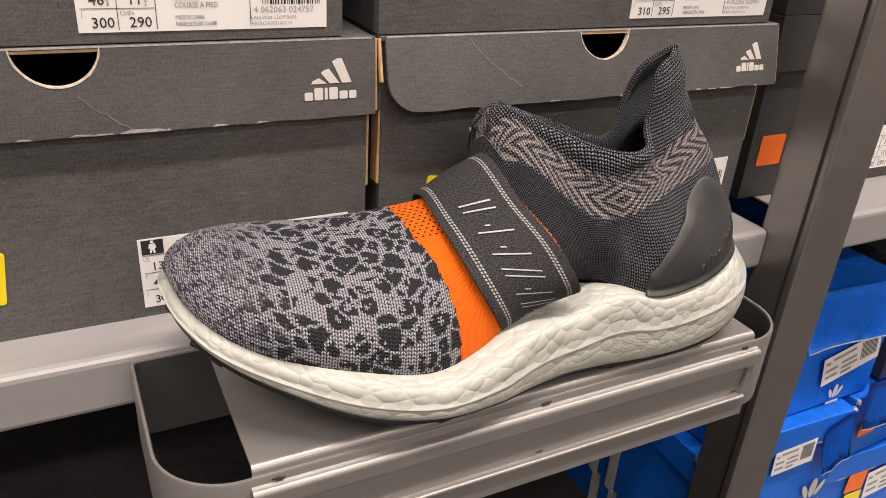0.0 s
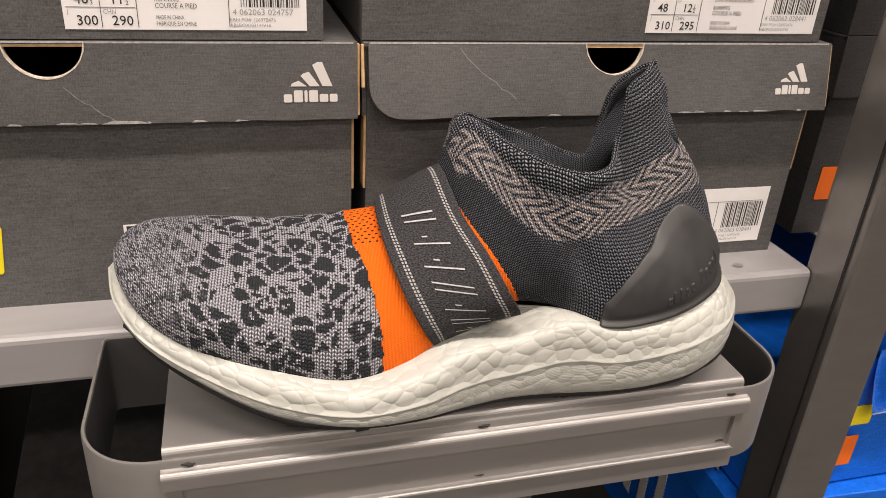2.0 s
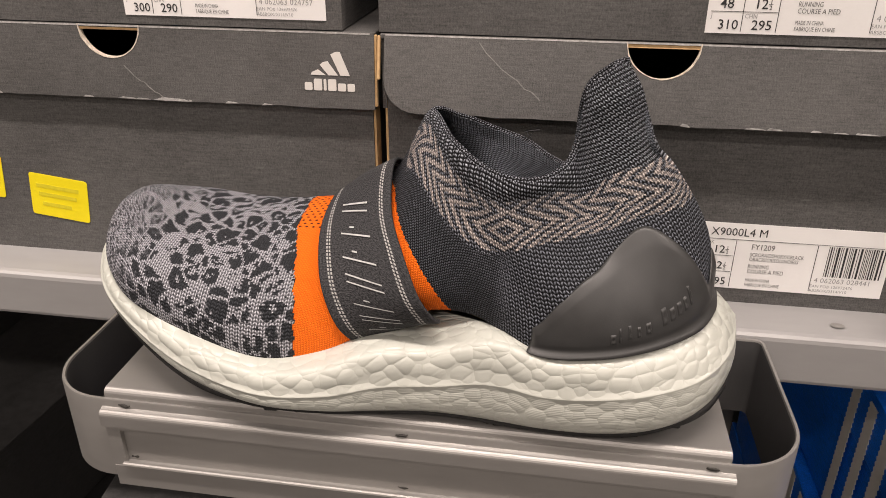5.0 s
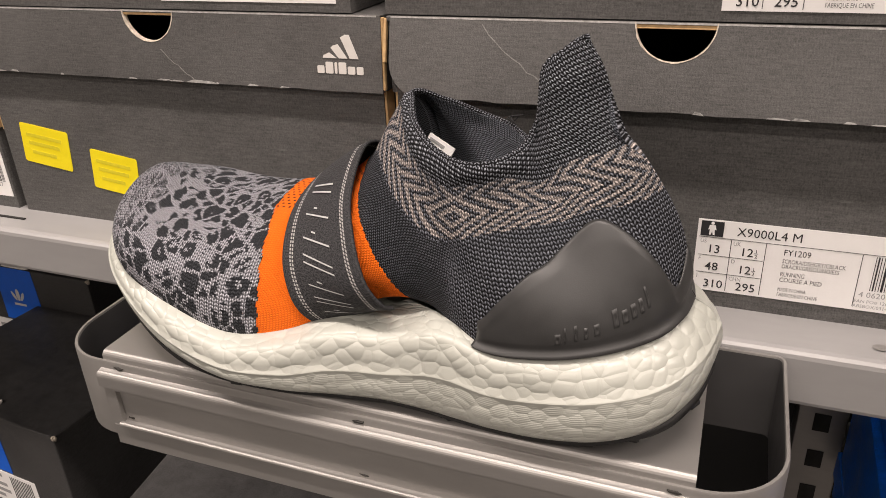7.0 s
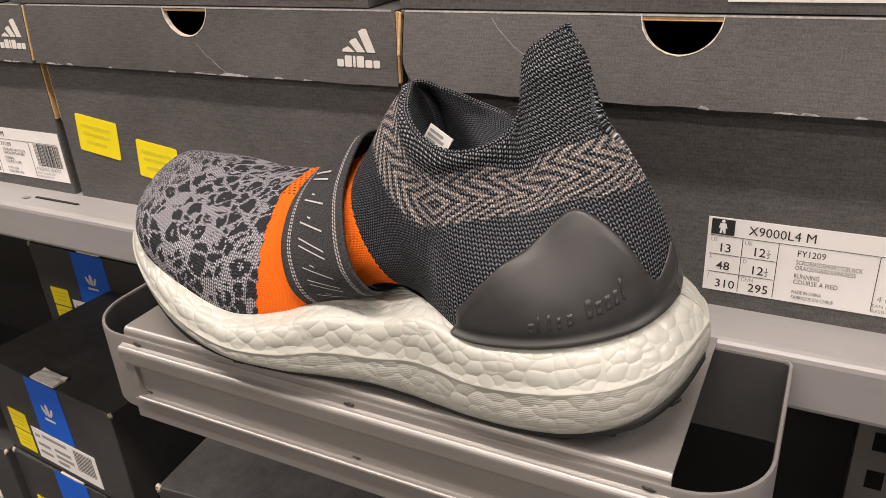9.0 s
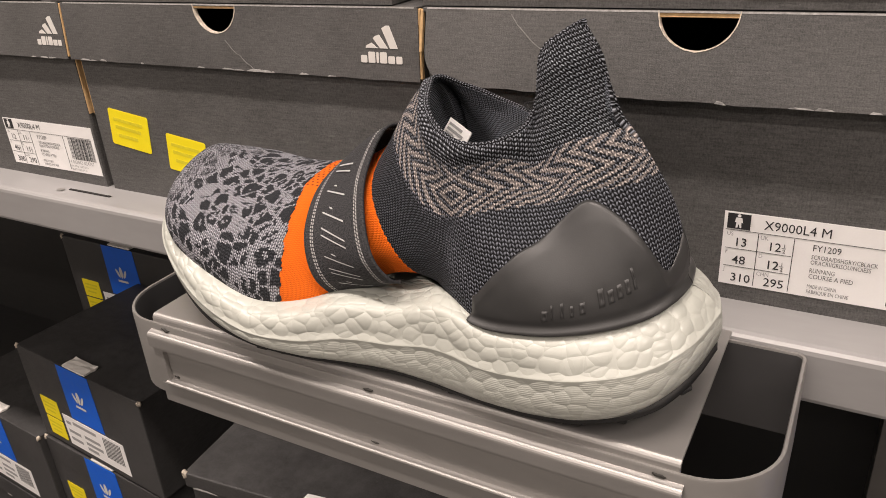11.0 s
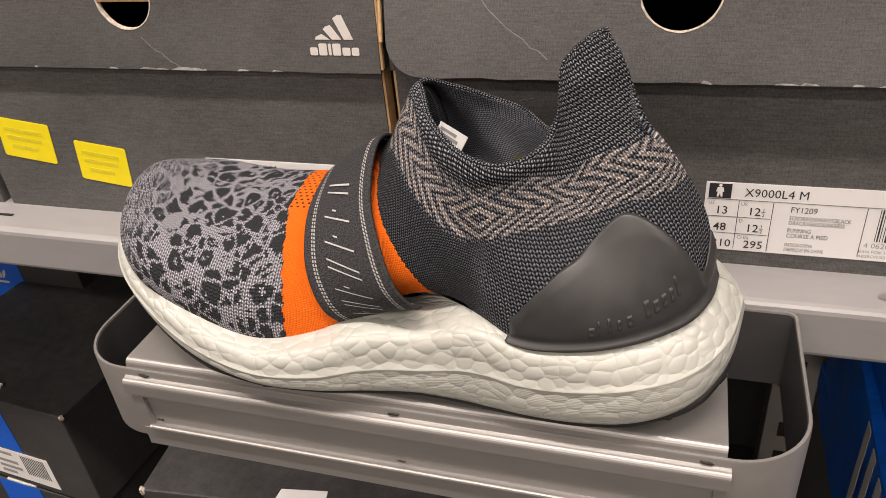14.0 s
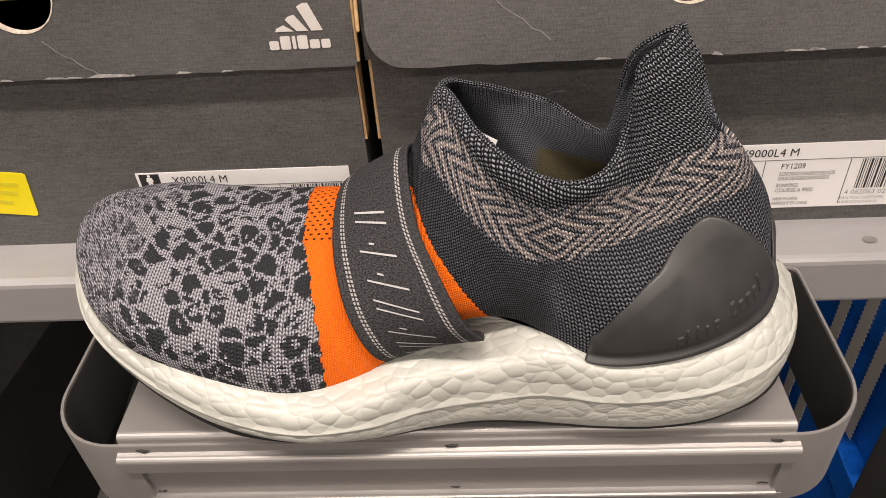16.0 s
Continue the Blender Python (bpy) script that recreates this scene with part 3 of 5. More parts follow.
def low_label(parent, x0, x1, z0, z1, y, tilt=0):
    lab = part("paper_label", plate_bm([(0, 0), (x1 - x0, 0), (x1 - x0, z1 - z0), (0, z1 - z0)], -0.0005, 0.0003), M_LABEL, parent, "white paper label")
    lab.matrix_basis = pose(x0, y, z0, 0, tilt, 0)
    w, h = x1 - x0, z1 - z0
    for fx0, fx1, fz in ((0.04, 0.12, 0.72), (0.16, 0.55, 0.78), (0.05, 0.25, 0.45), (0.05, 0.25, 0.2), (0.32, 0.58, 0.5), (0.32, 0.6, 0.3), (0.32, 0.5, 0.12)):
        part("printed_bar", plate_bm([(w * fx0, h * fz), (w * fx1, h * fz), (w * fx1, h * (fz + 0.1)), (w * fx0, h * (fz + 0.1))], -0.0007, 0.0001), M_INK_GREY, lab)
    for i in range(12):
        a = 0.66 + 0.024 * i
        part("bar_code_line", plate_bm([(w * a, h * 0.25), (w * (a + 0.011), h * 0.25), (w * (a + 0.011), h * 0.9), (w * a, h * 0.9)], -0.0007, 0.0001), M_INK, lab)


def low_box(x0, x1, yf, z0, z1, mat, label, depth=0.33, rz=0, lid=0.03, category="shoe box", group="shoe boxes on the low shelf"):
    root = thing("shoe_box", x0, yf, z0, label, category, group, rz=rz)
    w, h = x1 - x0, z1 - z0
    part("body", box_bm(0.003, w - 0.003, 0.003, depth - 0.003, 0, h - 0.01, 0.0008, 1), mat, root)
    part("lid", box_bm(0, w, 0, depth, h - lid, h, 0.0015, 2), mat, root)
    for k in range(7 if lid < h * 0.8 else 0):
        a = w * (0.02 + 0.96 * ((k * 0.381 + x0 * 3.7) % 1.0))
        ln = 0.008 + 0.02 * ((k * 0.617) % 1.0)
        part("rubbed_nick", plate_bm([(a, h - lid - 0.0002), (min(a + ln, w), h - lid), (min(a + ln * 0.7, w), h - lid + 0.0011), (a + ln * 0.2, h - lid + 0.0015)], -0.0003, 0.0003), M_WORN, root)
    for cx in (0.0, w):
        b = bmesh.new()
        bmesh.ops.create_icosphere(b, subdivisions=2, radius=0.0030, matrix=Matrix.Translation((cx + (0.0012 if cx == 0 else -0.0012), 0.0016, h - 0.0018)))
        for v in b.verts:
            v.co = Vector((cx + (v.co.x - cx) * 0.8, v.co.y, v.co.z)) + 0.0022 * noise.noise_vector(v.co * 500)
        part("worn_corner", b, M_FRAY, root, "crushed pale corner", True)
    return root


def black_box(x0, x1, yf, z0, z1, **k):
    b = low_box(x0, x1, yf, z0, z1, M_CARD_BLACK, "black card shoe box with blue tab and yellow stickers", lid=(z1 - z0) * 0.97, **k)
    w, h = x1 - x0, z1 - z0
    tab = part("blue_tab", plate_bm([(w * 0.355, h - 0.074), (w * 0.63, h - 0.074), (w * 0.62, h), (w * 0.36, h)], -0.0006, 0.0004), M_BLUE_PRINT, b, "blue printed tab")
    leaf_mark(w * 0.43, h - 0.052, 0.024, tab, -0.0009)
    t = bmesh.new()
    box_bm(w * 0.42, w * 0.60, 0.0, 0.018, h + 0.0002, h + 0.0022, bm=t)
    bmesh.ops.subdivide_edges(t, edges=t.edges[:], cuts=3, use_grid_fill=True)
    for v in t.verts:
        v.co.z += abs(0.003 * noise.noise(v.co * 120))
    part("tissue_scrap", t, M_TISSUE, b, "white paper scrap poking out")
    for zz in (h - 0.090, h - 0.119):
        sticker(b, w * 0.085, w * 0.085 + 0.035, zz, zz + 0.027, 0, M_YELLOW, 0, M_YELLOW_INK, label="yellow sticker")
    low_label(b, w * 0.26, w * 0.765, h - 0.120, h - 0.076, 0, 0)
    return b


black_box(-0.4265, -0.1955, 0.5230, 0.652, 0.784, rz=-5.0)
black_box(-0.4300, -0.2010, 0.5210, 0.519, 0.651, rz=-4.0)
low_box(-0.4300, -0.2010, 0.5190, 0.420, 0.518, M_CARD_BLACK, "black card shoe box at the foot of a stack", rz=-4.0)
black_box(-0.6640, -0.4330, 0.5300, 0.520, 0.651, rz=-4.0)
low_box(-0.6640, -0.4340, 0.5300, 0.420, 0.519, M_CARD_BLACK, "black card shoe box at the foot of a stack", rz=-4.0)
black_box(-0.5500, -0.3190, 0.690, 0.700, 0.832, depth=0.24)
low_box(-0.5500, -0.3190, 0.690, 0.421, 0.699, M_CARD_BLACK, "tall black card box at the rear", depth=0.24)
nb = low_box(-0.0368, 0.2300, 0.4210, 0.689, 0.8214, M_CARD_BLACK, "black card shoe box with a pale sticker, near the lip", depth=0.33, rz=5.5, lid=0.014)
sticker(nb, 0.10, 0.155, 0.095, 0.132, 0.0, M_LABEL, 0, M_INK_GREY, name="paper_label", label="white paper label folded over")
fold = part("label_fold", plate_bm([(0.108, 0.0), (0.148, 0.0), (0.146, 0.016), (0.110, 0.014)], 0, 0.0004), M_LABEL, nb, "folded end of the white label")
fold.matrix_basis = pose(0, 0.0002, 0.1328, -90, 0, 0)
low_box(-0.030, 0.235, 0.425, 0.556, 0.688, M_CARD_BLACK, "black card shoe box under another", rz=4)
low_box(-0.030, 0.235, 0.425, 0.420, 0.555, M_CARD_BLACK, "black card shoe box at the foot of a stack", rz=2)


def blue_box(x0, x1, yf, z0, z1, stripes=0, mark=None, lab=None, st=None, **k):
    b = low_box(x0, x1, yf, z0, z1, M_CARD_BLUE, "bright blue card shoe box with stickers, scuffed" if not stripes else "bright blue card shoe box with white saw-edged stripes", **k)
    w, h = x1 - x0, z1 - z0
    for i in range(stripes):
        sx, n = 0.012 + i * 0.021, 26
        lft = [(sx + (0.0009 if j % 2 else 0), h * j / n) for j in range(n + 1)]
        rgt = [(sx + 0.0105 + (0.0009 if j % 2 else 0), h * j / n) for j in range(n, -1, -1)]
        part("stripe", plate_bm(lft + rgt, -0.0008, 0.0004), M_PRINT_WHITE, b, "white saw-edged stripe")
    if mark:
        leaf_mark(mark[0], mark[1], mark[2], b, -0.0008)
    if lab:
        low_label(b, *lab, 0)
    for a, m in st or ():
        sticker(b, *a, 0, m, 0, None, label="bright sticker")
    return b




def side_stripes(box, ys, z0, z1):
    """White saw-edged stripes down a box's left side."""
    for sy in ys:
        n = 2 * int((z1 - z0) / 0.0042)
        rim = [(sy + (0.0017 if j % 2 else 0), z0 + (z1 - z0) * j / n) for j in range(n + 1)] + [(sy + 0.0125 + (0.0017 if j % 2 else 0), z0 + (z1 - z0) * j / n) for j in range(n, -1, -1)]
        ob = part("stripe", plate_bm(rim, 0, 0.0004), M_PRINT_WHITE, box, "white saw-edged stripe")
        ob.matrix_basis = Matrix.Translation((-0.0008, 0, 0)) @ Matrix(((0, 1, 0, 0), (1, 0, 0, 0), (0, 0, 1, 0), (0, 0, 0, 1)))


# next bay: their sides show under the main shelf, behind the post
M_TORN = plain("torn_blue_card", (0.42, 0.50, 0.62), 0.85, 0, 0.4, 300, 0.0005)


def torn_flap(parent, pts, lean, label):
    """A lid flap that hangs open, bowed, with a torn pale edge."""
    bm = bmesh.new()
    cols = []
    for i in range(15):
        f = i / 14
        (xa, za), (xb, zb) = pts
        x = xa + (xb - xa) * f
        lo = za + (zb - za) * f + 0.004 * noise.noise(Vector((f * 5, xa * 20, 1)))
        cols.append([bm.verts.new((x, -0.002 - lean * (1 - k / 5) ** 2 - 0.002 * noise.noise(Vector((f * 3, k * 0.4, xa * 9))), lo + 0.050 * k / 5)) for k in range(6)])
    for i in range(14):
        for k in range(5):
            bm.faces.new((cols[i][k], cols[i + 1][k], cols[i + 1][k + 1], cols[i][k + 1]))
    low_edge = [c[0].co.copy() for c in cols]
    bmesh.ops.solidify(bm, geom=bm.faces[:], thickness=0.0016)
    flap = part("lid_flap", bm, M_CARD_BLUE, parent, label, True)
    eb = bmesh.new()
    for a, b in zip(low_edge[:-1], low_edge[1:]):
        q = 0.0007
        eb.faces.new([eb.verts.new(v) for v in (a + Vector((0, -q, -q)), b + Vector((0, -q, -q)), b + Vector((0, -q, q)), a + Vector((0, -q, q)))])
    part("torn_edge", eb, M_TORN, flap, "torn whitish card edge")
    return flap


one = blue_box(0.498, 0.715, 0.456, 0.822, 0.948, mark=(0.148, 0.003, 0.022), depth=0.34, lid=0.045, st=(((0.066, 0.092, 0.022, 0.052), M_ORANGE_STICKER), ((0.074, 0.097, 0.063, 0.082), M_YELLOW)))
low_label(one, 0.134, 0.208, 0.028, 0.060, -0.0006, -13)
side_stripes(one, (0.034, 0.062, 0.090), 0, 0.12)
torn_flap(one, ((0.08, 0.086), (0.214, 0.080)), 0.012, "bright blue lid flap hanging open")
two = blue_box(0.486, 0.680, 0.449, 0.697, 0.820, mark=(0.152, 0.010, 0.036), depth=0.36, rz=-2)
low_label(two, 0.100, 0.152, 0.070, 0.098, -0.0004, -4)
side_stripes(two, (0.090, 0.118, 0.146), 0, 0.12)
torn_flap(two, ((0.158, 0.062), (0.192, 0.074)), 0.009, "blue lid corner torn open")
three = blue_box(0.500, 0.660, 0.480, 0.641, 0.695, depth=0.34)
side_stripes(three, (0.034, 0.062, 0.090), 0, 0.05)
four = blue_box(0.692, 0.900, 0.448, 0.742, 0.820, st=(((0.018, 0.046, 0.028, 0.052), M_ORANGE_STICKER), ((0.020, 0.046, 0.055, 0.074), M_YELLOW)), rz=3)
torn_flap(four, ((0.0, 0.052), (0.2, 0.030)), 0.008, "blue lid flap with torn edge")
five = blue_box(0.690, 0.900, 0.452, 0.641, 0.740, st=(((0.040, 0.068, 0.044, 0.070), M_ORANGE_STICKER), ((0.044, 0.070, 0.022, 0.041), M_YELLOW)), rz=-2)
low_label(five, 0.075, 0.150, 0.026, 0.064, -0.0006, -8)
blue_box(0.910, 1.12, 0.465, 0.641, 0.800, lab=(0.05, 0.12, 0.04, 0.08))
low_box(0.735, 0.95, 0.46, 0.824, 0.95, M_CARD_BLACK, "black card shoe box in the next bay")

# ---------- the shoe ----------
# Stations run from the toe tip, along one side, to the middle of the heel.
NEAR_BASE = [(.0737, .405, 1.0978), (.0768, .3868, 1.0928), (.0875, .367, 1.0872), (.107, .351, 1.0815), (.136, .3430, 1.0735), (.166, .3405, 1.0668), (.192, .3450, 1.0700), (.214, .3535, 1.0785), (.234, .3605, 1.0850),
             (.252, .3575, 1.0870), (.266, .3490, 1.0855), (.282, .3425, 1.0810), (.303, .3415, 1.0825), (.322, .3450, 1.0855), (.338, .3535, 1.089), (.3460, .3655, 1.092), (.3485, .379, 1.093)]
TOP = [(.0745, .405, 1.1035), (.080, .408, 1.110), (.092, .409, 1.1135), (.112, .409, 1.1095), (.143, .407, 1.1085), (.172, .402, 1.1140), (.198, .400, 1.1215), (.2145, .402, 1.1345), (.2270, .408, 1.1575),
       (.240, .381, 1.1535), (.255, .365, 1.148), (.270, .3585, 1.146), (.283, .3630, 1.1475), (.2905, .3745, 1.1535), (.2930, .3775, 1.1765), (.3012, .3785, 1.1840), (.3072, .3850, 1.1875)]
FAR_BASE_Y = [.405, .421, .430, .435, .434, .431, .424, .418, .416, .417, .418, .420, .420, .417, .410, .3955, .379]
FAR_TOP_Y = [.405, .408, .409, .409, .407, .402, .400, .402, .410, .419, .423, .422, .412, .402, .394, .3885, .3850]
FAR_TOP_DZ = [0, 0, 0, 0, 0, 0, 0, 0, 0, 0, -.001, -.004, -.010, -.012, -.004, 0, 0]
SOLE_XY = [(.0715, .405), (.075, .385), (.086, .365), (.106, .349), (.135, .3362), (.166, .331), (.194, .3325), (.216, .337), (.236, .3405), (.254, .3402), (.269, .3385), (.285, .3365), (.306, .335), (.327, .3365), (.345, .344), (.357, .360), (.3620, .384)]
SOLE_FAR_Y = [.405, .425, .436, .442, .442, .439, .433, .429, .427, .427, .427, .428, .428, .426, .419, .403, .384]
SOLE_LOW = [1.0912, 1.0855, 1.078, 1.0685, 1.0565, 1.0498, 1.0480, 1.0474, 1.0468, 1.0466, 1.0466, 1.0470, 1.0485, 1.0515, 1.0565, 1.063, 1.066]
NS = 16


def spline(tab, u):
    """Catmull-Rom through a table, u in stations."""
    tab = np.asarray(tab, float)
    if tab.ndim == 1:
        tab = tab[:, None]
    u = np.clip(np.asarray(u, float), 0, len(tab) - 1 - 1e-9)
    i = u.astype(int)
    f = (u - i)[..., None]
    g = lambda k: tab[np.clip(i + k, 0, len(tab) - 1)]
    a, b, c, d = g(-1), g(0), g(1), g(2)
    return 0.5 * (2 * b + (c - a) * f + (2 * a - 5 * b + 4 * c - d) * f ** 2 + (3 * b - a - 3 * c + d) * f ** 3)


def tables(far):
    base = np.array(NEAR_BASE)
    top = np.array(TOP)
    if far:
        base[:, 1], top[:, 1] = FAR_BASE_Y, FAR_TOP_Y
        top[:, 2] += FAR_TOP_DZ
    return base, top


# how each column leaves the sole (out, up) and meets the top (out, down)
LEAVE = [(.003, .003), (.005, .008), (.006, .014), (.007, .024), (.006, .026), (.004, .028), (.000, .022), (.014, .019), (.023, .016), (.014, .017), (.004, .020), (.002, .024), (.004, .026), (.003, .026), (.002, .031), (.003, .036), (.005, .039)]
MEET = [(.002, .001), (.008, .002), (.020, .002), (.032, .001), (.036, .000), (.032, .000), (.025, .003), (.034, .006), (.042, .012), (.016, .022), (.005, .024), (.002, .026), (.003, .026), (.006, .028), (.006, .029), (.008, .030), (.0075, .030)]


def upper_point(u, v, far):
    """The shoe's cloth surface: u in stations, v from sole (0) to top (1)."""
    base, top = tables(far)
    b, t, lv, mt = spline(base, u), spline(top, u), spline(LEAVE, u), spline(MEET, u)
    if far:
        mt = mt * np.where(np.asarray(u, float) < 8, 0.55, 1.0)[..., None]
        flat = 1 - 0.70 * np.clip(np.asarray(u, float) - 12.5, 0, 1) * np.clip((16 - np.asarray(u, float)) / 1.2, 0, 1)
        mt, lv = mt * np.stack([flat, np.ones_like(flat)], -1), lv * np.stack([flat, np.ones_like(flat)], -1)
    heel = np.clip((np.asarray(u, float) - 12) / 4, 0, 1)[..., None]
    toe = np.clip(1 - np.asarray(u, float) / 3.0, 0, 1)[..., None]
    side = np.array([0, 1.0 if far else -1.0, 0])
    out = side * (1 - np.maximum(heel ** 1.5, toe ** 1.5)) + np.array([1.0, 0, 0]) * heel ** 1.5 + np.array([-1.0, 0, 0]) * toe ** 1.5
    up = np.array([0, 0, 1.0])
    p1 = b + out * lv[..., :1] + up * lv[..., 1:]
    p2 = t + out * mt[..., :1] - up * mt[..., 1:]
    v = np.asarray(v, float)[..., None]
    return b * (1 - v) ** 3 + 3 * p1 * v * (1 - v) ** 2 + 3 * p2 * v ** 2 * (1 - v) + t * v ** 3


def surface(u, v, far, off=0.0):
    """A point on the cloth, lifted off along its normal."""
    p = upper_point(u, v, far)
    if np.ndim(off) or off:
        e = 0.01
        uu, vv = np.clip(u, 0.02, NS - 0.02), np.clip(v, 0.012, 0.985)
        du = upper_point(uu + e, vv, far) - upper_point(uu - e, vv, far)
        dv = upper_point(uu, vv + e, far) - upper_point(uu, vv - e, far)
        n = np.cross(du, dv)
        n /= np.linalg.norm(n, axis=-1, keepdims=True) + 1e-12
        if far:
            n = -n
        p = p + n * np.asarray(off)[..., None] if np.ndim(off) else p + n * off
    return p


def grid_mesh(name, P, uvs, mats, keep=None, flip=False, close_u=False):
    """A mesh from a grid of points, with metric UV maps by name; keep: which cells."""
    nu, nv = P.shape[:2]
    idx = np.arange(nu * nv).reshape(nu, nv)
    a, b, c, d = idx[:-1, :-1], idx[1:, :-1], idx[1:, 1:], idx[:-1, 1:]
    q = np.stack([a, b, c, d] if not flip else [d, c, b, a], -1).reshape(-1, 4)
    if keep is not None:
        q = q[keep.reshape(-1)]
    used, inv = np.unique(q, return_inverse=True)
    me = bpy.data.meshes.new(name)
    me.from_pydata(P.reshape(-1, 3)[used].tolist(), [], inv.reshape(-1, 4).tolist())
    loops = np.empty(len(me.loops), int)
    me.loops.foreach_get("vertex_index", loops)
    for key, val in uvs.items():
        layer = me.uv_layers.new(name=key)
        layer.data.foreach_set("uv", val.reshape(-1, 2)[used][loops].astype(np.float32).ravel())
    me.polygons.foreach_set("use_smooth", [True] * len(me.polygons))
    for m in mats:
        me.materials.append(m)
    return me


# cloth materials -------------------------------------------------------


def stitches(n, uv, wide, tall):
    """Rows of V-shaped knit loops: height 0..1."""
    o = n.xyz(uv)
    tri = n.math("MULTIPLY", n.math("PINGPONG", n.math("DIVIDE", o[0], wide), 0.5), 2.0)
    ph = n.math("ADD", n.math("DIVIDE", o[1], tall), n.math("MULTIPLY", tri, 0.55))
    row = n.math("MULTIPLY_ADD", n.math("SINE", n.math("MULTIPLY", ph, math.tau)), 0.5, 0.5)
    groove = n.math("POWER", n.math("SINE", n.math("MULTIPLY", n.math("PINGPONG", n.math("DIVIDE", o[0], wide * 0.5), 0.5), math.pi)), 0.8)
    return n.math("MULTIPLY", n.math("MULTIPLY_ADD", row, 0.72, 0.28), groove)


def snapped(n, uv, sx, sy):
    v = n.t.nodes.new("ShaderNodeVectorMath")
    v.operation = "SNAP"
    n.put(v.inputs[0], uv)
    v.inputs[1].default_value = (sx, sy, 1)
    return v.outputs[0]


def leopard():
    n = Net("leopard_knit", 0.85, 0, 0.2)
    uv = n.uv("UVMap")
    st = stitches(n, uv, 0.0023, 0.0016)
    s = snapped(n, uv, 0.00105, 0.00075)
    jit = n.t.nodes.new("ShaderNodeTexWhiteNoise")
    n.put(jit.inputs["Vector"], s)
    rag = n.math("MULTIPLY", n.math("SUBTRACT", jit.outputs["Value"], 0.5), 0.09)
    warp = n.noise(s, 130, 2)
    warp2 = n.noise(n.scaled(s, (1, 1, 1), (3.1, 1.7, 0)), 130, 2)
    sh = n.t.nodes.new("ShaderNodeVectorMath")
    n.put(sh.inputs[0], s)
    n.put(sh.inputs[1], n.vec(n.math("MULTIPLY", n.math("SUBTRACT", warp, 0.5), 0.0068), n.math("MULTIPLY", n.math("SUBTRACT", warp2, 0.5), 0.0068)))
    def cells(scale, rnd, vec):
        vor = n.t.nodes.new("ShaderNodeTexVoronoi")
        n.put(vor.inputs["Vector"], vec)
        vor.inputs["Scale"].default_value = scale
        vor.inputs["Randomness"].default_value = rnd
        return vor

    big = cells(118, 0.85, sh.outputs[0])
    rims = cells(118, 0.85, sh.outputs[0])
    rims.feature = "DISTANCE_TO_EDGE"
    d = n.math("ADD", big.outputs["Distance"], rag)
    kind = n.xyz(big.outputs["Color"])
    # dark blots parted by pale lanes, many of them broken rings round a greyish heart
    blot = n.math("GREATER_THAN", n.math("ADD", rims.outputs["Distance"], n.math("MULTIPLY", rag, 0.5)), n.math("MULTIPLY_ADD", kind[0], 0.07, 0.050))
    heart = n.math("MULTIPLY", n.math("LESS_THAN", d, n.math("MULTIPLY_ADD", kind[2], 0.14, 0.12)), n.math("GREATER_THAN", kind[1], 0.40))
    gap = n.math("LESS_THAN", n.math("ADD", n.noise(s, 190, 1), n.math("MULTIPLY", rag, 0.5)), 0.36)
    dark = n.math("MULTIPLY", blot, n.math("SUBTRACT", 1.0, n.math("MAXIMUM", heart, gap)))
    # the toe itself: single dark stitches, thick and thin in patches along slanting rows
    x = n.xyz(uv)[0]
    o = n.xyz(s)
    patch = n.math("ADD", n.math("MULTIPLY", n.math("SINE", n.math("MULTIPLY", n.math("ADD", o[0], n.math("MULTIPLY", o[1], 1.3)), 900)), 0.10), n.noise(s, 170, 2))
    fleck = n.math("GREATER_THAN", n.math("ADD", patch, n.math("MULTIPLY", n.math("SUBTRACT", jit.outputs["Value"], 0.5), 0.62)), 0.59)
    toe = n.step(n.math("ADD", x, n.math("MULTIPLY", n.math("SUBTRACT", warp, 0.5), 0.06)), 0.030, 0.055, 1.0, 0.0)
    dark = n.math("ADD", n.math("MULTIPLY", dark, n.math("SUBTRACT", 1.0, toe)), n.math("MULTIPLY", n.math("MULTIPLY", fleck, 0.9), toe))
    pale = n.mix(n.noise(uv, 900, 2), (0.30, 0.297, 0.33), (0.60, 0.595, 0.65))
    ink = n.mix(n.noise(uv, 700, 2), (0.018, 0.019, 0.022), (0.050, 0.052, 0.060))
    c = n.mix(dark, pale, ink)
    # shade between the loops is mixed into the colour by stitch height
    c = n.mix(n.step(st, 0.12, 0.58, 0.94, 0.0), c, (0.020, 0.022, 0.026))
    return n.done(c, n.bump(st, 1.0, 0.0009))


